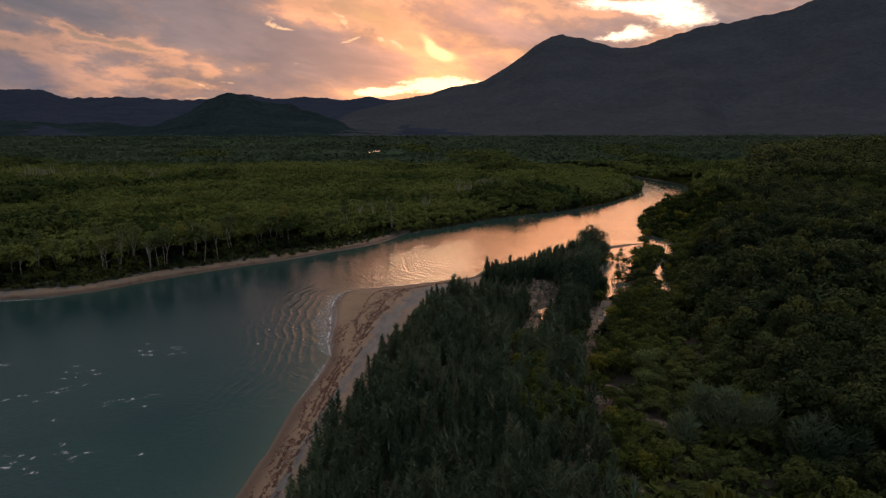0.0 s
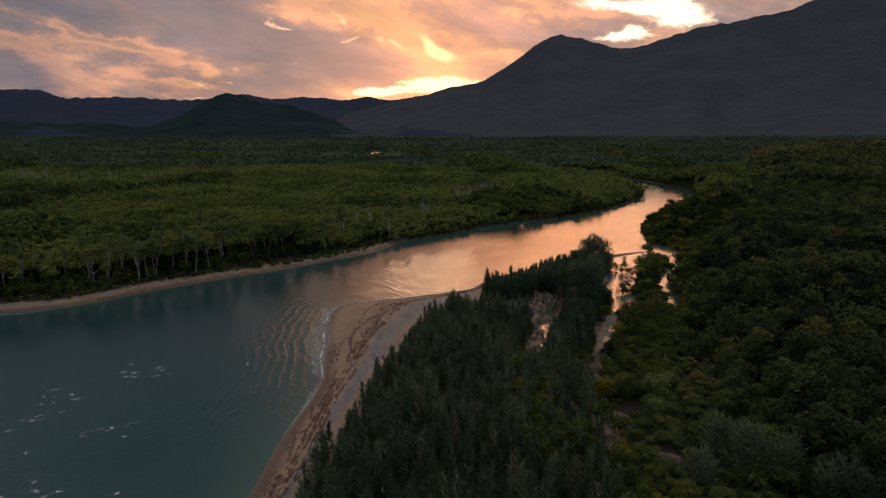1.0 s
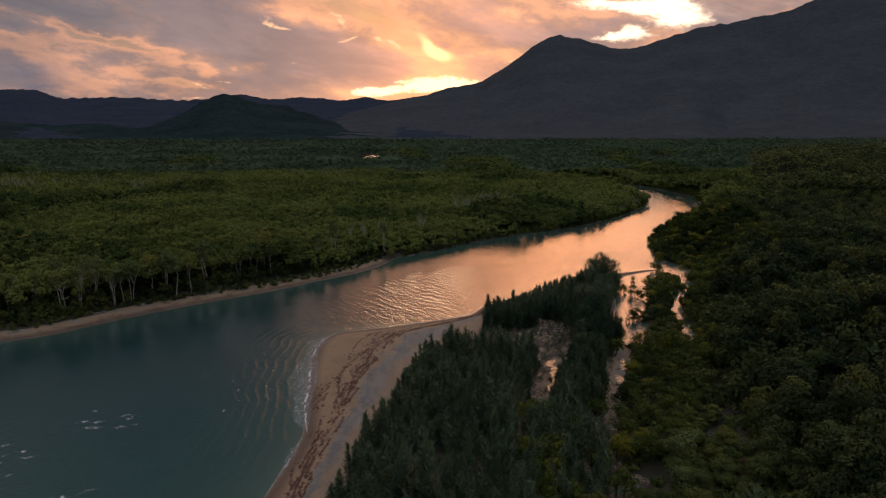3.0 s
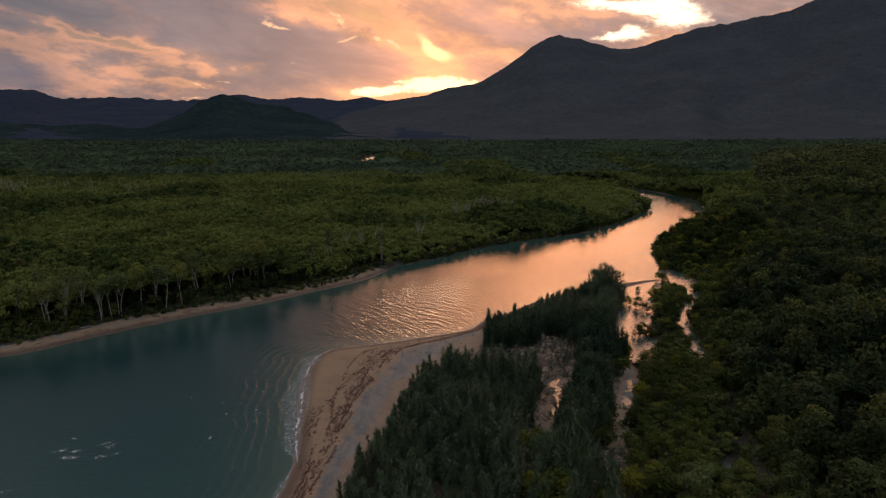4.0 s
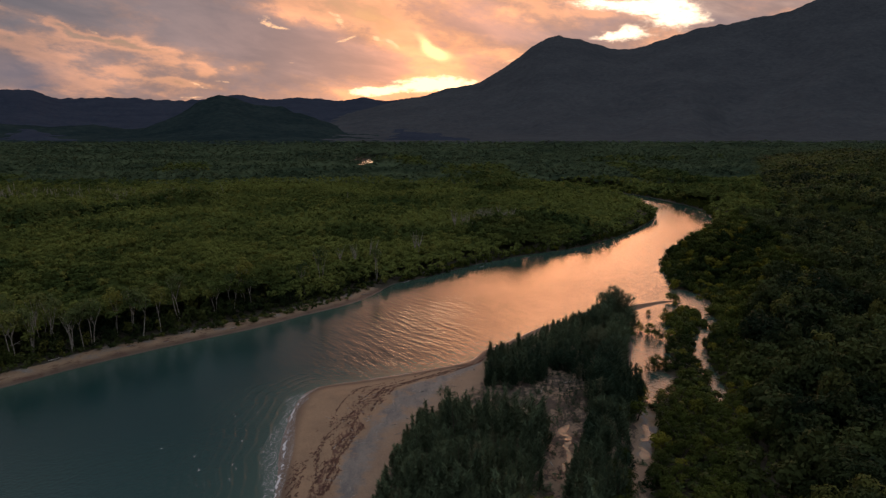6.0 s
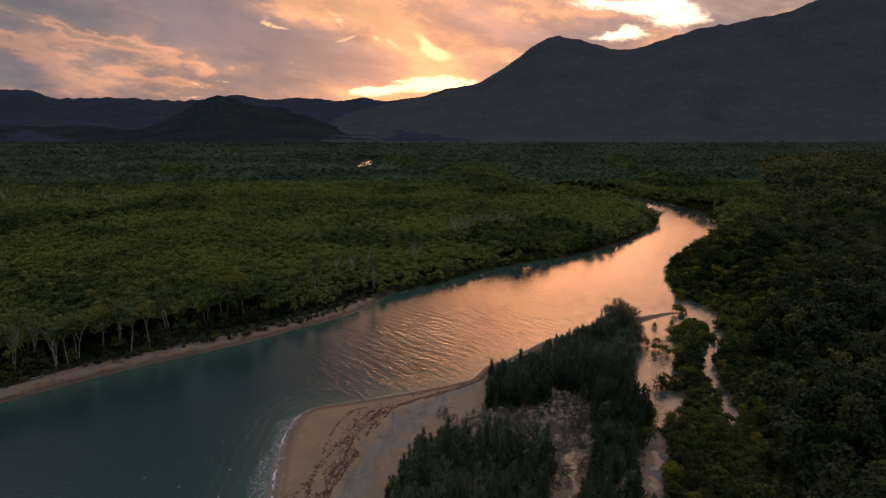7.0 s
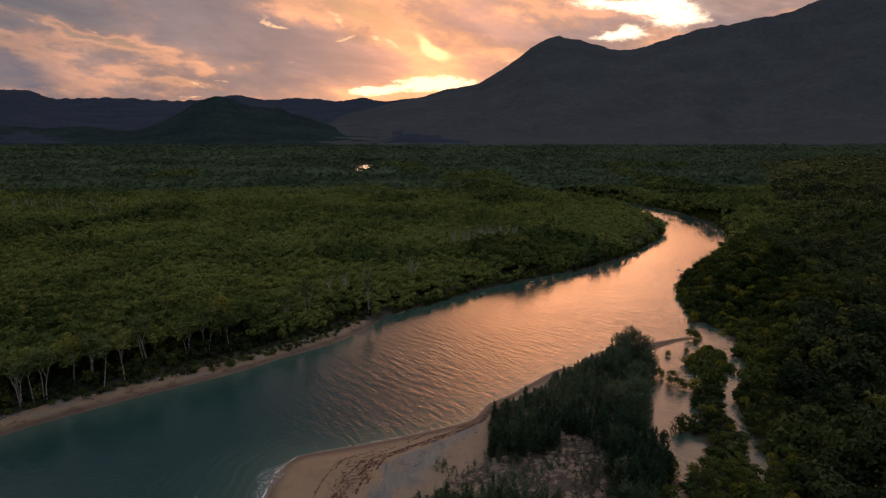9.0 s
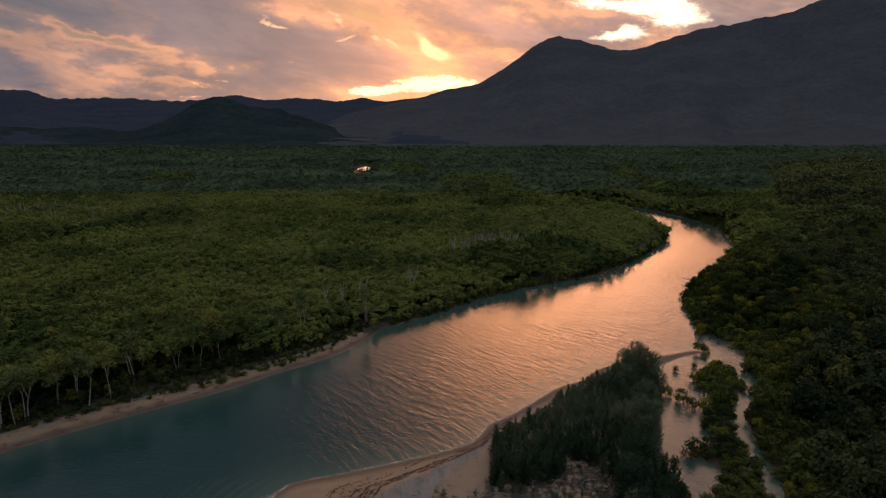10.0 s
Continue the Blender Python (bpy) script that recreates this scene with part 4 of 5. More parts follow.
# ---- trees of the mangrove and rainforest side ----
def broad_tree(name, label, group, rng, height, radius, count, leaf, leaf_mat, bark, stems=1, open_crown=0.40, thick=0.17, split=False):
    root = new(name, None)
    limbs = []
    for s in range(stems):
        a0 = rng.uniform(0, 6.28)
        foot = (math.cos(a0) * 0.3 * (stems - 1), math.sin(a0) * 0.3 * (stems - 1), -0.4)
        fork = (foot[0] * 2.6 + rng.normal(0, 0.06) * height, foot[1] * 2.6 + rng.normal(0, 0.06) * height, height * rng.uniform(0.32, 0.58))
        limbs.append(([foot, ((foot[0] + fork[0]) / 2 + rng.normal(0, 0.15), (foot[1] + fork[1]) / 2, height * 0.25), fork], (thick, thick * 0.75, thick * 0.6)))
        for b in range(4):
            a = rng.uniform(0, 6.28)
            tip = (fork[0] + math.cos(a) * radius * 0.6, fork[1] + math.sin(a) * radius * 0.6, height * rng.uniform(0.72, 0.92))
            mid = ((fork[0] * 1.3 + tip[0]) / 2.3 + rng.normal(0, 0.12), (fork[1] * 1.3 + tip[1]) / 2.3, (fork[2] + tip[2]) / 2)
            limbs.append(([fork, mid, tip], (thick * 0.5, thick * 0.33, 0.02)))
    if split:
        for k in range(0, len(limbs), 5):
            stem = part("stem", tubes("stem", limbs[k:k + 1], bark), root)
            for one in limbs[k + 1:k + 5]:
                part("branch", tubes("branch", [one], bark), stem)
    else:
        part("trunk", tubes("trunk", limbs, bark), root)
    if count:
        crown = leafy_crown(rng, count, radius, height * (1.02 - open_crown), leaf, 13, 3, 0.28)
        crown[:, 2] += height * open_crown
        part("crown", crown_mesh("crown", crown, leaf_mat, 3), root)
    return tagged(root, label, "tree", group)


bush_rng = np.random.default_rng(31)
for x, y, h, r in ((18.6, 111.8, 3.6, 2.6), (21.5, 109.0, 3.0, 2.0), (38.8, 107.0, 6.5, 2.6), (37.0, 101.0, 5.0, 2.4), (41.5, 110.5, 5.5, 2.4), (14.0, 98.0, 2.6, 1.8)):
    bush = broad_tree("shrub", "bright olive-yellow leafy shrub at the edge of the she-oaks", "olive shrubs", bush_rng, h, r, 520, 0.36, PAPER_LEAF, DARK_BARK, 2, 0.05, 0.07)
    bush.matrix_basis = pose(x, y, float(ground_height(np.array([x]), np.array([y]))[0]) - 0.1)
mx, my = scattered(8, 215, 62, 345, 2.55, rng)
md = shore(mx, my)
scrub = on_spit(mx, my) & ((my < 128) & (mx > 14 + 5 * value_noise(mx / 7, my / 7, 23)) | (mx > creek_line(my) - 4) & (my < 165))
keep = (east_bank(mx - 0.3, my) | scrub) & (puddle_nearness(mx, my, 1.7) == 0) & (md > np.where(my < 222, 1.0 - 2.6 * value_noise(mx / 5, my / 5, 57), 0.4)) & (mx < 0.76 * my + 40) & ~bare_sand(mx, my)
inland = ~scrub & ((mx - creek_line(np.clip(my, 40, 236))) > np.interp(my, [95, 130, 190, 240, 345], [0, 15, 20, 40, 70]) + 12 * fbm(mx / 15, my / 15, 2, 71))
keep &= ~inland | (rng.uniform(0, 1, len(mx)) < 0.46)
keep &= ~scrub | (fbm(mx / 6, my / 6, 2, 37) > 0.36)
mx, my, md, inland, scrub = mx[keep], my[keep], md[keep], inland[keep], scrub[keep]
mz = ground_height(mx, my, md)
m_tall = np.where(scrub, 2.2 + 3.2 * fbm(mx / 8, my / 8, 3, 29), canopy_height(mx, my, md)) * rng.uniform(0.7, 1.3, len(mx)) + 0.3
tree_rng = np.random.default_rng(8)
mangroves = [broad_tree("mangrove_tree", "olive-green mangrove tree beside the tidal creek", "mangroves along the creek", tree_rng, 5.0, 2.3, 620, 0.40, MANGROVE_LEAF, DARK_BARK, 2, 0.06) for _ in range(8)]
jungle = [broad_tree("rainforest_tree", "dark green broadleaf tree in closed coastal forest", "rainforest trees near the creek", tree_rng, 9.0, 3.5, 1000, 0.50, FOREST_LEAF, DARK_BARK, 1, 0.24) for _ in range(8)]
low_ones, high_ones = np.nonzero(~inland)[0], np.nonzero(inland)[0]
low_ones = low_ones[np.argsort(my[low_ones] + 0.4 * mx[low_ones])]
high_ones = high_ones[np.argsort(my[high_ones] + 0.4 * mx[high_ones])]
plant(mangroves, [(mx[i], my[i], mz[i], m_tall[i] / 5.0) for i in low_ones[:300]], rng)
deep_jungle = [broad_tree("rainforest_tree", "deep green broadleaf tree inside the closed coastal forest", "rainforest trees near the creek", tree_rng, 9.0, 3.5, 1000, 0.48, DEEP_LEAF, DARK_BARK, 1, 0.24) for _ in range(6)]
deep = mx - creek_line(np.clip(my, 40, 236)) > 24 + 22 * (fbm(mx / 18, my / 18, 2, 73) - 0.45)
plant(jungle, [(mx[i], my[i], mz[i], m_tall[i] / 9.0) for i in high_ones[:300] if not deep[i]], rng)
plant(deep_jungle, [(mx[i], my[i], mz[i], m_tall[i] / 9.0) for i in high_ones[:300] if deep[i]], rng)
low_shapes = [leafy_crown(crown_rng, 280, 2.3, 3.6, 0.55, 7, 3, 0.26) for _ in range(8)]
high_shapes = [leafy_crown(crown_rng, 290, 3.7, 6.2, 0.86, 13, 3, 0.26) for _ in range(8)]
lo = low_ones[300:]
stand_of_trees("mangrove_forest", "olive-green mangroves lining the creek and river", [planted(low_shapes, mx[lo], my[lo], mz[lo] + m_tall[lo] - 3.4, rng.uniform(0.8, 1.25, len(lo)), rng.uniform(0.9, 1.2, len(lo)), rng)], MANGROVE_LEAF, corners=3)
for name, label, hi, mat in (("rainforest", "dark closed broadleaf forest on the far side of the creek", high_ones[300:][~deep[high_ones[300:]]], FOREST_LEAF),
                             ("deep_rainforest", "deep green closed forest away from the water", high_ones[300:][deep[high_ones[300:]]], DEEP_LEAF)):
    stand_of_trees(name, label, [planted(high_shapes, mx[hi], my[hi], mz[hi] + m_tall[hi] - 5.2, rng.uniform(0.8, 1.3, len(hi)), rng.uniform(0.9, 1.25, len(hi)), rng)], mat, corners=3)
# small trees and ferns that close the forest below the crowns
fx, fy = scattered(14, 215, 62, 345, 2.3, rng)
fd = shore(fx, fy)
keep = east_bank(fx - 1.5, fy) & (fd > 1.2) & (fx < 0.76 * fy + 40) & ~bare_sand(fx, fy) & (puddle_nearness(fx, fy, 1.2) == 0)
fx, fy, fd = fx[keep], fy[keep], fd[keep]
stand_of_trees("forest_undergrowth", "dark shrubs and ferns under the coastal forest", [planted([leafy_crown(crown_rng, 28, 1.7, 2.6, 0.95, 5, 3, 0.3) for _ in range(6)], fx, fy, ground_height(fx, fy, fd) - 0.3,
               rng.uniform(0.8, 1.3, len(fx)), rng.uniform(0.6, 1.3, len(fx)) * (0.7 + 0.5 * smooth(5, 25, fx - creek_line(np.clip(fy, 40, 236)))), rng)], FOREST_LEAF, "shrubs", 3)
shrub_label = "small mangrove shrub standing in shallow creek water"
shrubs = [broad_tree("mangrove_shrub", shrub_label, "shrubs in the creek", tree_rng, 2.6, 1.5, 420, 0.30, MANGROVE_LEAF, DARK_BARK, 2, -0.05, 0.06) for _ in range(3)]
plant(shrubs, [(73.5, 216.0, -0.1, 1.25), (71.5, 222.5, -0.1, 0.6), (77.5, 225.0, -0.1, 0.5), (63.6, 208.0, -0.1, 1.25), (65.2, 204.5, -0.1, 1.35), (61.8, 210.5, -0.1, 1.2), (66.6, 201.5, -0.1, 1.2), (57.0, 181.0, -0.1, 1.2), (59.0, 182.0, -0.1, 1.3), (83.0, 231.0, -0.1, 0.7), (85.5, 235.0, -0.1, 0.6), (79.0, 219.5, 0, 1.3),
                (52.0, 176.0, 0, 1.2), (59.5, 203.5, 0, 1.1), (49.0, 168.5, 0, 1.1)], rng)

# the same woods go on under and behind the start of the flight
bx, by = scattered(-32, 120, -40, 66, 2.3, rng)
bd = shore(bx, by)
oak_side = bx < creek_line(by)
keep = (bd > 1) & (bx > thicket_edge(by) + 1.5) & (oak_side | (rng.uniform(0, 1, len(bx)) < 0.45)) & ((by < 60) | ~oak_side & (by < 62))
bx, by, bd, oak_side = bx[keep], by[keep], bd[keep], oak_side[keep]
for name, label, chosen, shapes, wide, mat, corners in (
        ("she_oak_thicket", "young grey-green she-oaks along the beach", oak_side, [needle_crown(crown_rng, 40, 1.5, 5.0, 2.0) * np.array([1, 1, 0.2]) for _ in range(4)], 1.0, OAK_LEAF, 3),
        ("rainforest", "dark closed broadleaf forest behind the spit", ~oak_side, [leafy_crown(crown_rng, 170, 2.6, 1.0, 0.62, 9, 3, 0.25) for _ in range(4)], 1.2, FOREST_LEAF, 3)):
    tops = 3.0 + 5.0 * fbm(bx[chosen] / 9, by[chosen] / 9, 3, 33)
    stand_of_trees(name, label, [planted(shapes, bx[chosen], by[chosen], ground_height(bx[chosen], by[chosen], bd[chosen]) - 0.1, np.full(len(tops), wide), tops, rng)], mat, "forest", corners)

# ---- the plain across the river: crowns over a closed leaf roof ----
def plain_set(y0, y1, gap, count, radius, height, leaf, jitter, level):
    px, py = scattered(-0.78 * y1 - 60, 0.84 * y1 + 60, y0, y1, gap, rng)
    keep = (px > -0.74 * py - 40) & (px < 0.80 * py + 40) & ~(east_bank(px, py) & (px < 215) & (py < 345)) & ~on_spit(px, py)
    px, py = px[keep], py[keep]
    pd = shore(px, py)
    keep = pd > np.where((px < -8) & (py < 265), np.where(px < -40, 11.0, 7.0), 0.7)
    px, py, pd = px[keep], py[keep], pd[keep]
    grove = fbm(px / 70, py / 110, 3, 77)
    roof_here = canopy_height(px, py, pd) + 3.0 * smooth(0, 30, px - 175 - 0.5 * (py - 331)) * (py < 760) + 3.5 * smooth(0.52, 0.62, grove) * (py < 760)
    pz = ground_height(px, py, pd) + roof_here * rng.uniform(1 - jitter, 1 + jitter, len(px)) - height * 0.78
    shapes = [leafy_crown(crown_rng, count, radius, height, leaf, 6, 3, 0.14, level) for _ in range(8)]
    dark = (grove > 0.545) & (py < 760)
    east = (px > 175 + 0.5 * (py - 331)) & (py < 760)
    dark |= east
    wide, high = rng.uniform(0.75, 1.3, len(px)) * np.where(dark, 1.25, 1), rng.uniform(0.8, 1.25, len(px)) * np.where(dark, 1.3, 1)
    sets = []
    for chosen in (~dark & ~east, dark & ~east, east):
        sets.append(planted(shapes, px[chosen], py[chosen], pz[chosen], wide[chosen], high[chosen], rng))
    return sets


bands = [plain_set(150, 330, 2.9, 72, 2.1, 3.0, 0.8, 0.20, 0.3), plain_set(330, 560, 4.1, 30, 2.7, 3.2, 1.25, 0.16, 0.5), plain_set(560, 900, 6.8, 17, 3.9, 3.0, 2.2, 0.09, 0.7), plain_set(900, 1255, 11.0, 16, 6.4, 3.4, 3.6, 0.08, 0.8)]
stand_of_trees("mangrove_plain", "wide closed plain of low olive-green mangroves", [b[0] for b in bands[:2]], HAZED_PLAIN_LEAF, corners=3)
# the grey of these far trees is haze painted into their leaves
stand_of_trees("far_woodland", "far lowland woodland below the mountains, its green greyed for haze", [b[0] for b in bands[2:]], HAZED_WOODLAND_LEAF, corners=3)
stand_of_trees("lowland_rainforest", "dark tall rainforest beyond the mangrove belt", [b[2] for b in bands[:3]], FOREST_LEAF, corners=3)
stand_of_trees("dark_groves", "groves of taller dark green trees among the mangroves", [b[1] for b in bands[:3]], GROVE_LEAF, corners=3)
roof = (G_SHORE > 5.5) & ~on_spit(GX, GY) & (GY > 60) & (GY < 1225) & ~((np.abs(GX + 52) < 18) & (np.abs(GY - 820) < 95)) & ~((GX < -8) & (GY < 262) & (G_SHORE < 17))
roof &= ~(east_bank(GX, GY) & (GX < 215) & (GY < 345)) & ((GY > 200) | (GX < -60) | (GX > 200))
def leaf_roof(name, label, part_of, lift, rough, mat):
    """The closed leaf surface under the single crowns."""
    faces = quads[(roof & part_of)[quads].all(1)]
    used, index = np.unique(faces, return_inverse=True)
    rx, ry = GX[used], GY[used]
    rise = canopy_height(rx, ry, G_SHORE[used]) * lift + (fbm(rx / rough, ry / rough, 2, 88) - 0.4) * 2.6
    ob = new(name, mesh_of(name, np.stack((rx, ry, G_HEIGHT[used] + rise), 1), index.reshape(-1, 4), mat, True, tone=value_noise(rx / 6, ry / 6, 90)))
    return tagged(ob, label, "forest", kind="stuff")


leaf_roof("leaf_roof", "closed leaf roof of the mangrove plain", GY < 560, 0.66, 3.1, GROVE_LEAF)
leaf_roof("far_leaf_roof", "closed leaf roof of the far lowland woods, greyed for haze", GY > 535, 0.86, 22.0, HAZED_WOODLAND_LEAF)

# ---- pale-stemmed trees on the left bank ----
paper_label = "tall paperbark with pale slender stems above the river beach"
papers = [broad_tree("paperbark", paper_label, "paperbarks on the river bank", tree_rng, 13.5, 3.0, 440, 0.55, PAPER_LEAF, PALE_BARK, s, 0.56, 0.15, True) for s in (1, 2, 3, 1, 2, 2)]
bank = [(-113, 184), (-104, 190), (-98, 193), (-93, 193), (-88, 196), (-84, 200), (-79, 199), (-77, 203), (-76, 208), (-73, 207), (-70, 209), (-69, 212), (-65, 211), (-63, 214), (-62, 219), (-58, 220),
        (-51, 229), (-50, 236), (-46, 232), (-40, 240), (-33, 247), (-24, 254), (-121, 182), (-130, 179), (-139, 178), (-150, 175), (-107, 188), (-57, 226), (-90, 201), (-82, 205), (-67, 217), (-72, 215), (-95, 198), (-101, 196), (-54, 224), (-43, 236),
        (-110, 184), (-99, 188), (-91, 192), (-86, 195), (-81, 197), (-74, 204), (-68, 207.5), (-60, 216), (-48, 232), (-37, 243), (-29, 250), (-125, 178), (-116, 181), (-20, 257), (-12, 262), (-3, 268)]
bank = [(x + rng.normal(0, 0.8), y - 2.2 + rng.normal(0, 0.9)) for x, y in bank[::2] + bank[1:8:2]]
bank_z = ground_height(np.array([b[0] for b in bank]), np.array([b[1] for b in bank]))
plant(papers, [(x, y, z, rng.uniform(0.72, 1.15)) for (x, y), z in zip(bank, bank_z)], rng)
# undergrowth along the top of the beach
ux, uy = scattered(-175, 5, 150, 275, 1.9, rng)
ud = shore(ux, uy)
keep = (ud > np.interp(ux, [-100, -75, -45, -25], [5.6, 4.6, 2.4, 2.0]) + 2.4 * value_noise(ux / 4, uy / 4, 55)) & (ud < 13) & ~on_spit(ux, uy)
ux, uy, ud = ux[keep], uy[keep], ud[keep]
stand_of_trees("bank_undergrowth", "dark low shrubs along the top of the river beach",
               [planted([leafy_crown(crown_rng, 60, 1.3, 2.0, 0.55, 5, 3) for _ in range(6)], ux, uy, ground_height(ux, uy, ud) - 0.3, rng.uniform(0.7, 1.2, len(ux)), rng.uniform(0.4, 1.1, len(ux)), rng)], FOREST_LEAF, "shrubs", 3)

ux, uy = scattered(-185, -5, 150, 285, 2.4, rng)
ud = shore(ux, uy)
keep = (ud > 9) & (ud < 21) & ~on_spit(ux, uy)
ux, uy, ud = ux[keep], uy[keep], ud[keep]
stand_of_trees("bank_thicket", "dark green small trees behind the river beach",
               [planted([leafy_crown(crown_rng, 80, 1.9, 3.0, 0.65, 6, 3) for _ in range(6)], ux, uy, ground_height(ux, uy, ud) + 0.2, rng.uniform(0.8, 1.2, len(ux)), rng.uniform(0.7, 1.2, len(ux)) + 0.06 * (ud - 9), rng)], FOREST_LEAF, "shrubs", 3)
ux, uy = scattered(-20, 260, 245, 600, 1.9, rng)
ud = shore(ux, uy)
keep = (ud > 0.1) & (ud < np.where(uy > 430, 20.0, 3.2)) & (uy > 263)
ux, uy, ud = ux[keep], uy[keep], ud[keep]
stand_of_trees("mangrove_fringe", "low green mangrove shrubs overhanging the river edge",
               [planted([leafy_crown(crown_rng, 44, 1.5, 2.2, 0.72, 5, 3) for _ in range(6)], ux, uy, ground_height(ux, uy, ud) - 0.3, rng.uniform(0.8, 1.2, len(ux)), rng.uniform(0.8, 1.5, len(ux)), rng)], MANGROVE_LEAF, "shrubs", 3)

dead = [broad_tree("dead_tree", "bare grey-white dead tree standing among mangroves", "dead trees on the plain", tree_rng, 11.5, 3.0, 0, 0.5, PAPER_LEAF, PALE_BARK, s, 0.4, 0.24, True) for s in (2, 2, 3)]
spots = [(29, 343), (31, 345), (34, 342), (37, 349), (40, 346), (43, 352), (45, 349), (48, 355), (36, 353), (25, 338), (27, 349), (33, 350), (41, 341), (50, 351), (53, 358), (22, 342), (-12, 275), (-20, 268), (4, 290)]
spot_z = ground_height(np.array([p[0] for p in spots]), np.array([p[1] for p in spots]))
plant(dead, [(x, y, z, rng.uniform(0.9, 1.25)) for (x, y), z in zip(spots, spot_z)], rng)


def pale_stems():
    """Far stand of white-stemmed trees, as bare stems with thin forks."""
    r = np.random.default_rng(77)
    limbs = []
    for _ in range(150):
        x = -228 + r.normal(0, 52)
        y = 466 - (x + 228) * 0.12 + r.normal(0, 16)
        h = r.uniform(8.0, 12.5)
        limbs.append(([(x, y, 2), (x + r.normal(0, 0.4), y, h * 0.6), (x + r.normal(0, 0.9), y, h)], (0.24, 0.18, 0.06)))
        limbs.append(([(x, y, h * 0.55), (x + r.normal(0, 1.4), y + r.normal(0, 1), h * 0.95)], (0.12, 0.04)))
    ob = new("pale_stems", tubes("pale_stems", limbs, PALE_BARK))
    return tagged(ob, "far stand of white-stemmed trees on the plain", "trees", kind="stuff")


pale_stems()


# ---- driftwood ----
def log(name, label, x, y, turn, long, thick, rise=0.0, branches=0):
    r = random.Random(round(x * 7 + y))
    z = float(ground_height(np.array([x]), np.array([y]))[0])
    c, s = math.cos(radians(turn)), math.sin(radians(turn))
    line = [(long * k * c, long * k * s + r.uniform(-0.06, 0.06) * long, thick * 0.7 + rise * k) for k in (0, 0.35, 0.7, 1.0)]
    limbs = [(line, (thick, thick * 0.9, thick * 0.65, thick * 0.25))]
    for b in range(branches):
        k = r.choice((1, 2, 2, 3))
        p = line[k]
        side = r.uniform(-1, 1)
        limbs.append(([p, (p[0] + c * 0.12 * long - s * side * 0.14 * long, p[1] + s * 0.12 * long + c * side * 0.14 * long, p[2] + 0.10 * long), (p[0] + c * 0.2 * long - s * side * 0.26 * long, p[1] + s * 0.2 * long + c * side * 0.26 * long, p[2] + r.uniform(0.05, 0.2) * long)], (thick * 0.45, thick * 0.3, thick * 0.1)))
    ob = new(name, tubes(name, limbs, GREY_WOOD))
    ob.matrix_basis = Matrix.Translation((x, y, max(z, -0.25)))
    return tagged(ob, label, "driftwood")


log("fallen_tree", "bleached fallen tree leaning over the river beach", -97, 186.5, 52, 9.0, 0.20, 3.6, 4)
log("fallen_tree", "bare fallen tree lying in the river edge", 117, 309, 160, 8.0, 0.22, 1.6, 6)
for x, y, turn, long, thick, branches in ((-106, 180.5, 20, 4, 0.16, 2), (-84, 190.5, 40, 3, 0.13, 1), (-70, 200, 35, 2.6, 0.12, 1), (-52, 212, 60, 2.2, 0.15, 0), (-48, 213.5, 20, 1.8, 0.16, 2),
                                         (-38, 223, 80, 2.5, 0.14, 2), (-24, 238, 30, 4.5, 0.15, 3), (-15, 246, 15, 3.5, 0.12, 2), (-2, 262, 40, 3, 0.14, 3), (47, 300.5, 10, 3, 0.15, 3),
                                         (26, 284.5, 10, 3, 0.15, 3), (28, 166, 70, 3.2, 0.12, 2), (34, 171, 10, 2.8, 0.14, 3), (25, 140, 100, 3, 0.1, 2), (3, 168, 20, 2.0, 0.09, 1), (-12, 146, 75, 1.8, 0.08, 1)):
    log("driftwood", "weathered grey driftwood log on the sand", x, y, turn, long, thick, 0.1, branches)


def strand_litter():
    """Twigs and small branches washed up along the sand."""
    r = np.random.default_rng(91)
    x, y = r.uniform(-130, 60, 9000), r.uniform(66, 255, 9000)
    d = shore(x, y)
    share = np.where(on_spit(x, y), d / (np.maximum(d, 0) + np.maximum(thicket_edge(y) + 1 - x, 0) + 0.01), d / 7.5)
    keep = (d > 0.8) & (share > 0.3) & (share < 1.0) & (np.where(on_spit(x, y), x < thicket_edge(y) + 1, x < -8)) & (r.uniform(0, 1, 9000) < 0.25 + 0.75 * np.exp(-((share - np.where(on_spit(x, y), 0.62, 0.9)) / 0.12) ** 2))
    x, y = x[keep][:520], y[keep][:520]
    z = ground_height(x, y)
    limbs = []
    for px, py, pz in zip(x, y, z):
        a, long = r.uniform(0, 6.28), r.uniform(0.4, 1.7)
        dx, dy = math.cos(a) * long, math.sin(a) * long
        thick = r.uniform(0.025, 0.07)
        limbs.append(([(px, py, pz + thick * 0.5), (px + dx * 0.5 + r.normal(0, 0.08), py + dy * 0.5, pz + thick + 0.03), (px + dx, py + dy, pz + 0.03)], (thick, thick * 0.8, thick * 0.3)))
    ob = new("strand_litter", tubes("strand_litter", limbs, GREY_WOOD))
    return tagged(ob, "small washed-up twigs strewn along the sand", "driftwood", kind="stuff")


strand_litter()


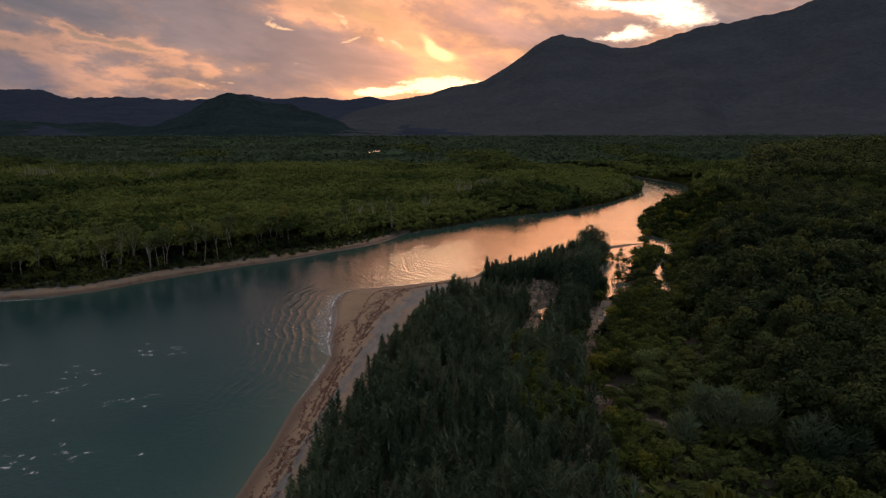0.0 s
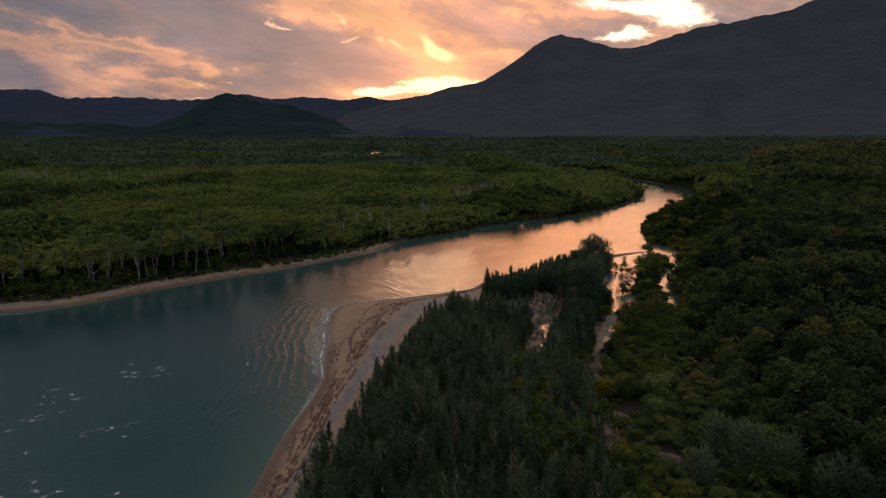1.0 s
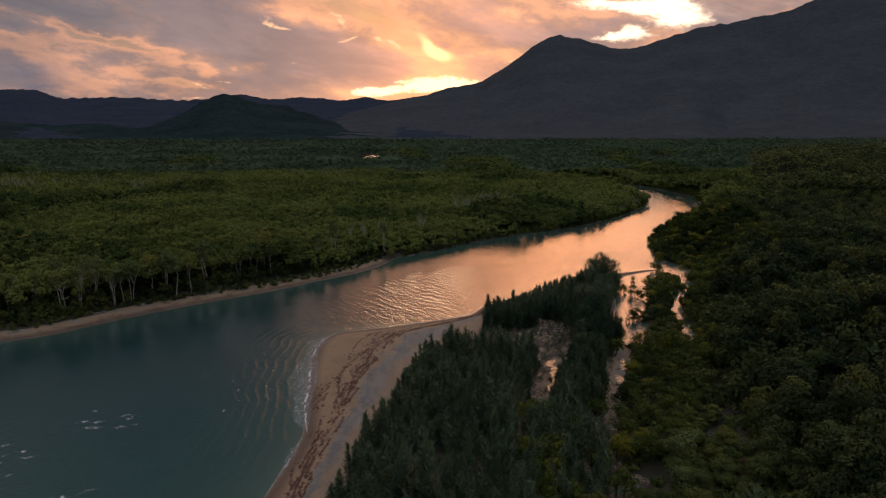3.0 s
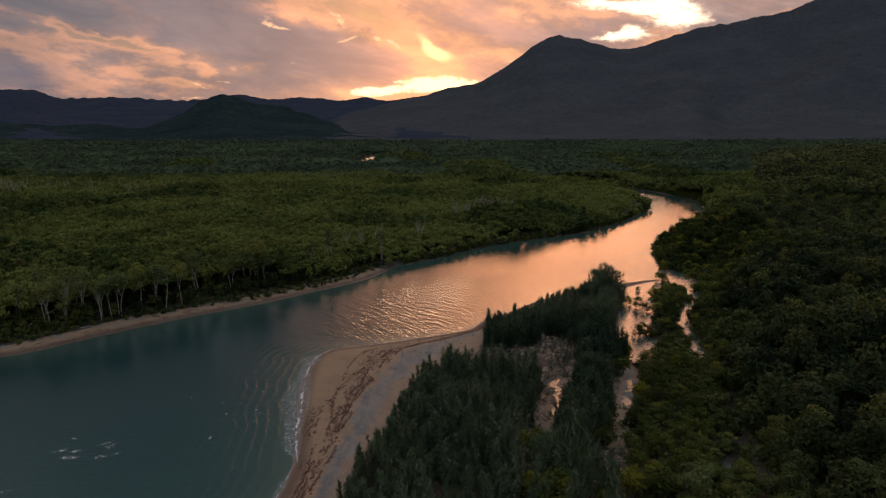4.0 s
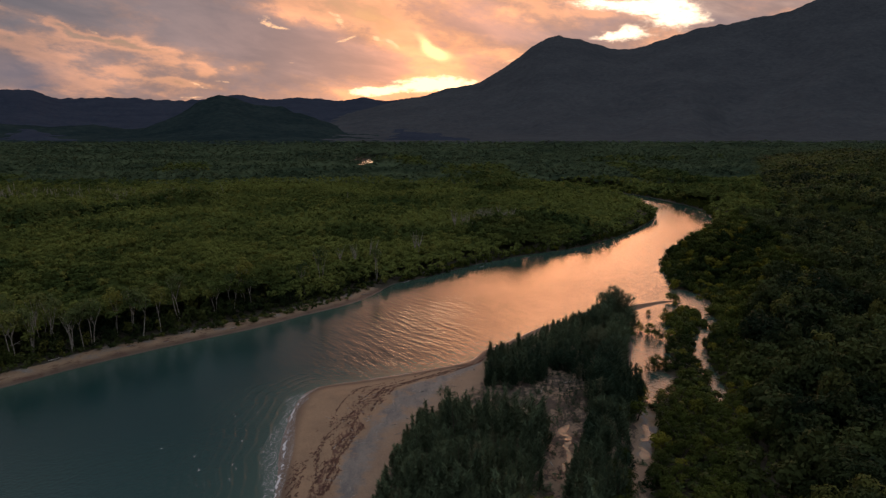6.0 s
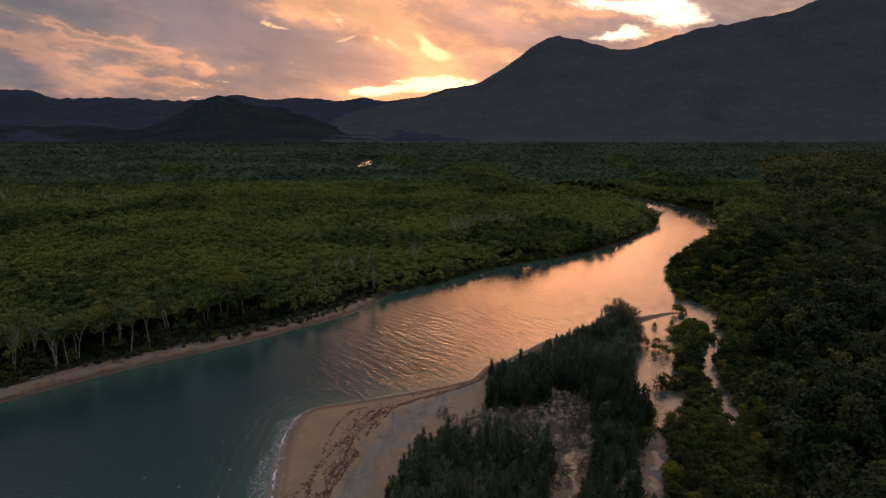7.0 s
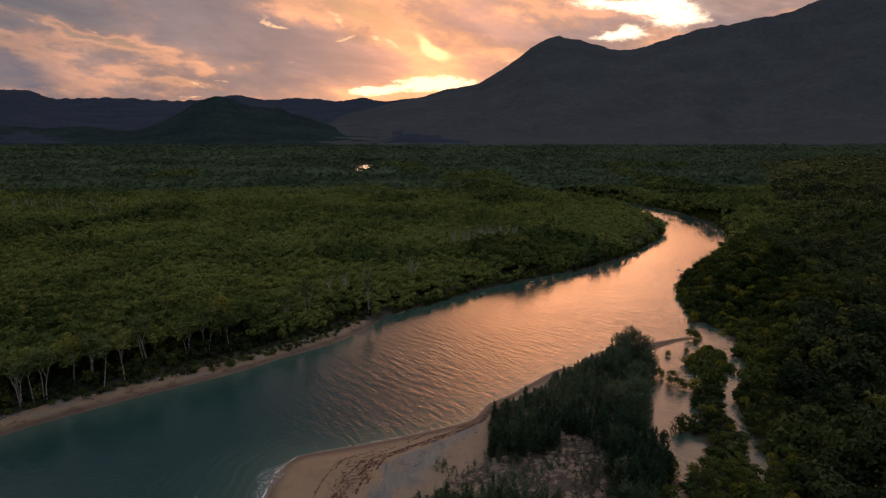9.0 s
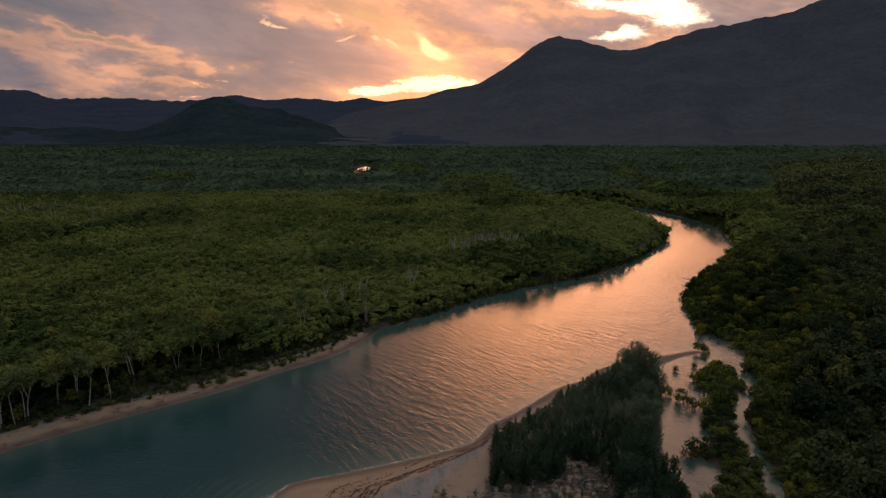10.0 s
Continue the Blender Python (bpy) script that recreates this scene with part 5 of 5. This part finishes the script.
def strand_weed():
    """Dark clumps of weed: a broken main strand, fainter slanting ones below it, and strays."""
    r = np.random.default_rng(17)
    count = 15000
    y = r.uniform(66, 205, count)
    side = np.interp(y, [40, 81, 97, 108, 120, 129, 137, 147, 155, 162, 168, 172, 177, 181, 186, 196, 205], [-23, -19, -17, -16, -14.5, -13, -12.3, -10.5, -8.5, -6.5, -4.5, -3, 5, 10, 16, 24, 31])
    wave = 3.0 * (fbm(y / 9, y * 0 + 3, 3, 61) - 0.45)
    which = r.choice(4, count, p=[0.44, 0.20, 0.14, 0.22])
    strand = r.integers(0, 4, count)
    back = np.select([which == 0, which == 1, which == 2], [(strand - 1.5) * 0.75 + 1.3 * (fbm(y / 6, strand * 7.3, 3, 64) - 0.45) + r.normal(0, 0.13, count), 2.0 + strand * 0.5 + 2.2 * np.sin(y / 11 + strand) + r.normal(0, 0.14, count),
                      4.2 + strand * 0.4 + 1.5 * np.sin(y / 7 + strand) + r.normal(0, 0.14, count)], r.uniform(-1.5, 7.5, count))
    x = side + wave * 0.5 - back
    clump = np.where(which == 3, fbm(x / 2.2, y / 3.4, 3, 62), fbm(y / 2.6, strand * 5.7 + which * 31.3, 3, 62)) + 0.25 * (fbm(x / 9, y / 12, 2, 63) - 0.4)
    d = shore(x, y)
    keep = (d > 1.6) & (x < thicket_edge(y) + 0.5) & (clump > np.where(which == 3, 0.50, np.where(which == 0, 0.42, 0.47)))
    x, y, which = x[keep], y[keep], which[keep]
    z = ground_height(x, y)
    slope = np.arctan2(np.ones(len(y)), np.interp(y, [66, 130, 165, 174, 186, 205], [0.12, 0.18, 0.35, 1.2, 1.1, 0.9])) + r.normal(0, 0.5, len(y))
    long, wide = r.uniform(0.12, 0.55, len(x)) * np.where(which == 3, 0.7, 1.0), r.uniform(0.06, 0.17, len(x))
    ring = np.arange(6) * math.pi / 3
    u = np.cos(ring)[None] * long[:, None] * r.uniform(0.6, 1.2, (len(x), 6))
    v = np.sin(ring)[None] * wide[:, None] * r.uniform(0.5, 1.5, (len(x), 6))
    c, s = np.cos(slope)[:, None], np.sin(slope)[:, None]
    rim_points = np.stack((x[:, None] + u * c - v * s, y[:, None] + u * s + v * c, np.broadcast_to(z[:, None] - 0.03, u.shape)), -1)
    verts = np.concatenate((rim_points, np.stack((x, y, z + 0.10), -1)[:, None]), 1).reshape(-1, 3)
    fan = np.stack((np.arange(6), (np.arange(6) + 1) % 6, np.full(6, 6)), 1)
    faces = (np.arange(len(x))[:, None, None] * 7 + fan).reshape(-1, 3)
    ob = new("strand_weed", mesh_of("strand_weed", verts, faces, WEED))
    return tagged(ob, "dark reddish-brown seaweed washed up in broken lines", "seaweed", kind="stuff")


strand_weed()


# ---- foam ----
def foam_ribbon(line, wide, steps):
    """A band of lacy foam along a line of the shore, mostly on its water side."""
    p = np.array(line, float)
    k = np.linspace(0, len(p) - 1, steps)
    x, y = np.interp(k, range(len(p)), p[:, 0]), np.interp(k, range(len(p)), p[:, 1])
    way = unit(np.stack((np.gradient(x), np.gradient(y)), 1))
    out = np.stack((way[:, 1], -way[:, 0]), 1)
    across = np.linspace(-0.5, 1, 9)
    reach = wide * (0.5 + 1.0 * value_noise(k * 1.7, k * 0, 3))
    reach *= np.clip(np.minimum(k, len(p) - 1 - k) * 0.8, 0.1, 1)
    px = x[:, None] + out[:, :1] * across * reach[:, None]
    py = y[:, None] + out[:, 1:] * across * reach[:, None]
    strong = np.broadcast_to(1 - np.abs(across) ** 1.5 * 1.05, px.shape)
    edge = np.broadcast_to(across + 0.12, px.shape)
    pz = np.maximum(0.03, ground_height(px.ravel(), py.ravel()) + 0.03)
    return np.stack((px.ravel(), py.ravel(), pz), 1), grid_faces(9, steps), strong.ravel(), edge.ravel()


def foam(name, label, pieces):
    verts, faces, strong, edge = [], [], [], []
    for v, f, a, e in pieces:
        faces.append(f + sum(len(q) for q in verts))
        verts.append(v)
        strong.append(a)
        edge.append(e)
    ob = new(name, mesh_of(name, np.concatenate(verts), np.concatenate(faces), FOAM, True, foam=np.concatenate(strong), edge=np.concatenate(edge)))
    return tagged(ob, label, "foam", kind="stuff")


foam("surf_foam", "white lacy surf washing onto the sand point", [
    foam_ribbon([(-17.5, 124), (-19.2, 130), (-20.2, 137), (-21.2, 146), (-22.0, 155), (-22.4, 163), (-21.4, 170), (-18.5, 175)][::-1], 3.4, 140),
    foam_ribbon([(-21, 104), (-19.5, 112), (-18.6, 120), (-17.8, 126)][::-1], 1.0, 60),
    foam_ribbon([(-118, 166.5), (-108, 168.4), (-99, 170), (-92, 173.5)], 1.1, 60),
    foam_ribbon([(-18.5, 175.4), (-10, 178), (0, 181.4), (11, 185.8), (16, 189), (20, 196), (25, 200), (32, 207), (39, 214), (46, 218), (52, 225)][::-1], 0.45, 200)])


def whitecap(x, y, long, wide, turn):
    """A short crescent of broken foam."""
    u, v = np.meshgrid(np.linspace(-1, 1, 15), np.linspace(-1, 1, 5))
    u, v = u.ravel(), v.ravel()
    c, s = math.cos(radians(turn)), math.sin(radians(turn))
    bend = long * (0.10 * u * u * math.sin(x * 3) + 0.05 * np.sin(u * 5 + y))
    px, py = u * long / 2, v * wide * 1.1 * (1.1 - np.abs(u)) + bend
    return np.stack((x + px * c - py * s, y + px * s + py * c, 0 * u + 0.035), 1), grid_faces(15, 5), 0.62 - 0.62 * np.hypot(u, v), 0 * u + 9


cap_rng = np.random.default_rng(29)
caps = [(-55, 128, 7, 1.0, 18), (-50, 128, 4.5, 0.8, 24), (-58, 100, 2.8, 1.0, 110), (-52.5, 92, 2.6, 0.7, 100), (-80, 124, 5, 1.0, 20), (-57, 86, 3, 1.2, 80), (-66, 122.5, 5, 0.7, 25), (-49, 107, 4, 0.9, 30), (-57.3, 134.5, 2.0, 0.7, 40),
        (-42.2, 150.4, 2.6, 0.35, 25), (-28, 139.5, 1.8, 0.5, 105), (-28.8, 144.2, 2.6, 0.35, 95), (-31.5, 138, 2.4, 0.3, 100)]
for gx, gy in ((-62, 112), (-51, 106), (-66, 119), (-56, 88.5), (-47, 90), (-72, 108), (-52, 130)):
    for _ in range(6):
        caps.append((gx + cap_rng.normal(0, 3.0), gy + cap_rng.normal(0, 1.5), cap_rng.uniform(1.8, 5.5), cap_rng.uniform(0.35, 0.8), 22 + cap_rng.normal(0, 14)))
caps += [(cap_rng.uniform(-36, -26), cap_rng.uniform(128, 166), cap_rng.uniform(1.6, 3.6), cap_rng.uniform(0.2, 0.4), 100 + cap_rng.normal(0, 16)) for _ in range(8)]
foam("whitecaps", "small broken white wave crests on the tidal water", [whitecap(*w) for w in caps])
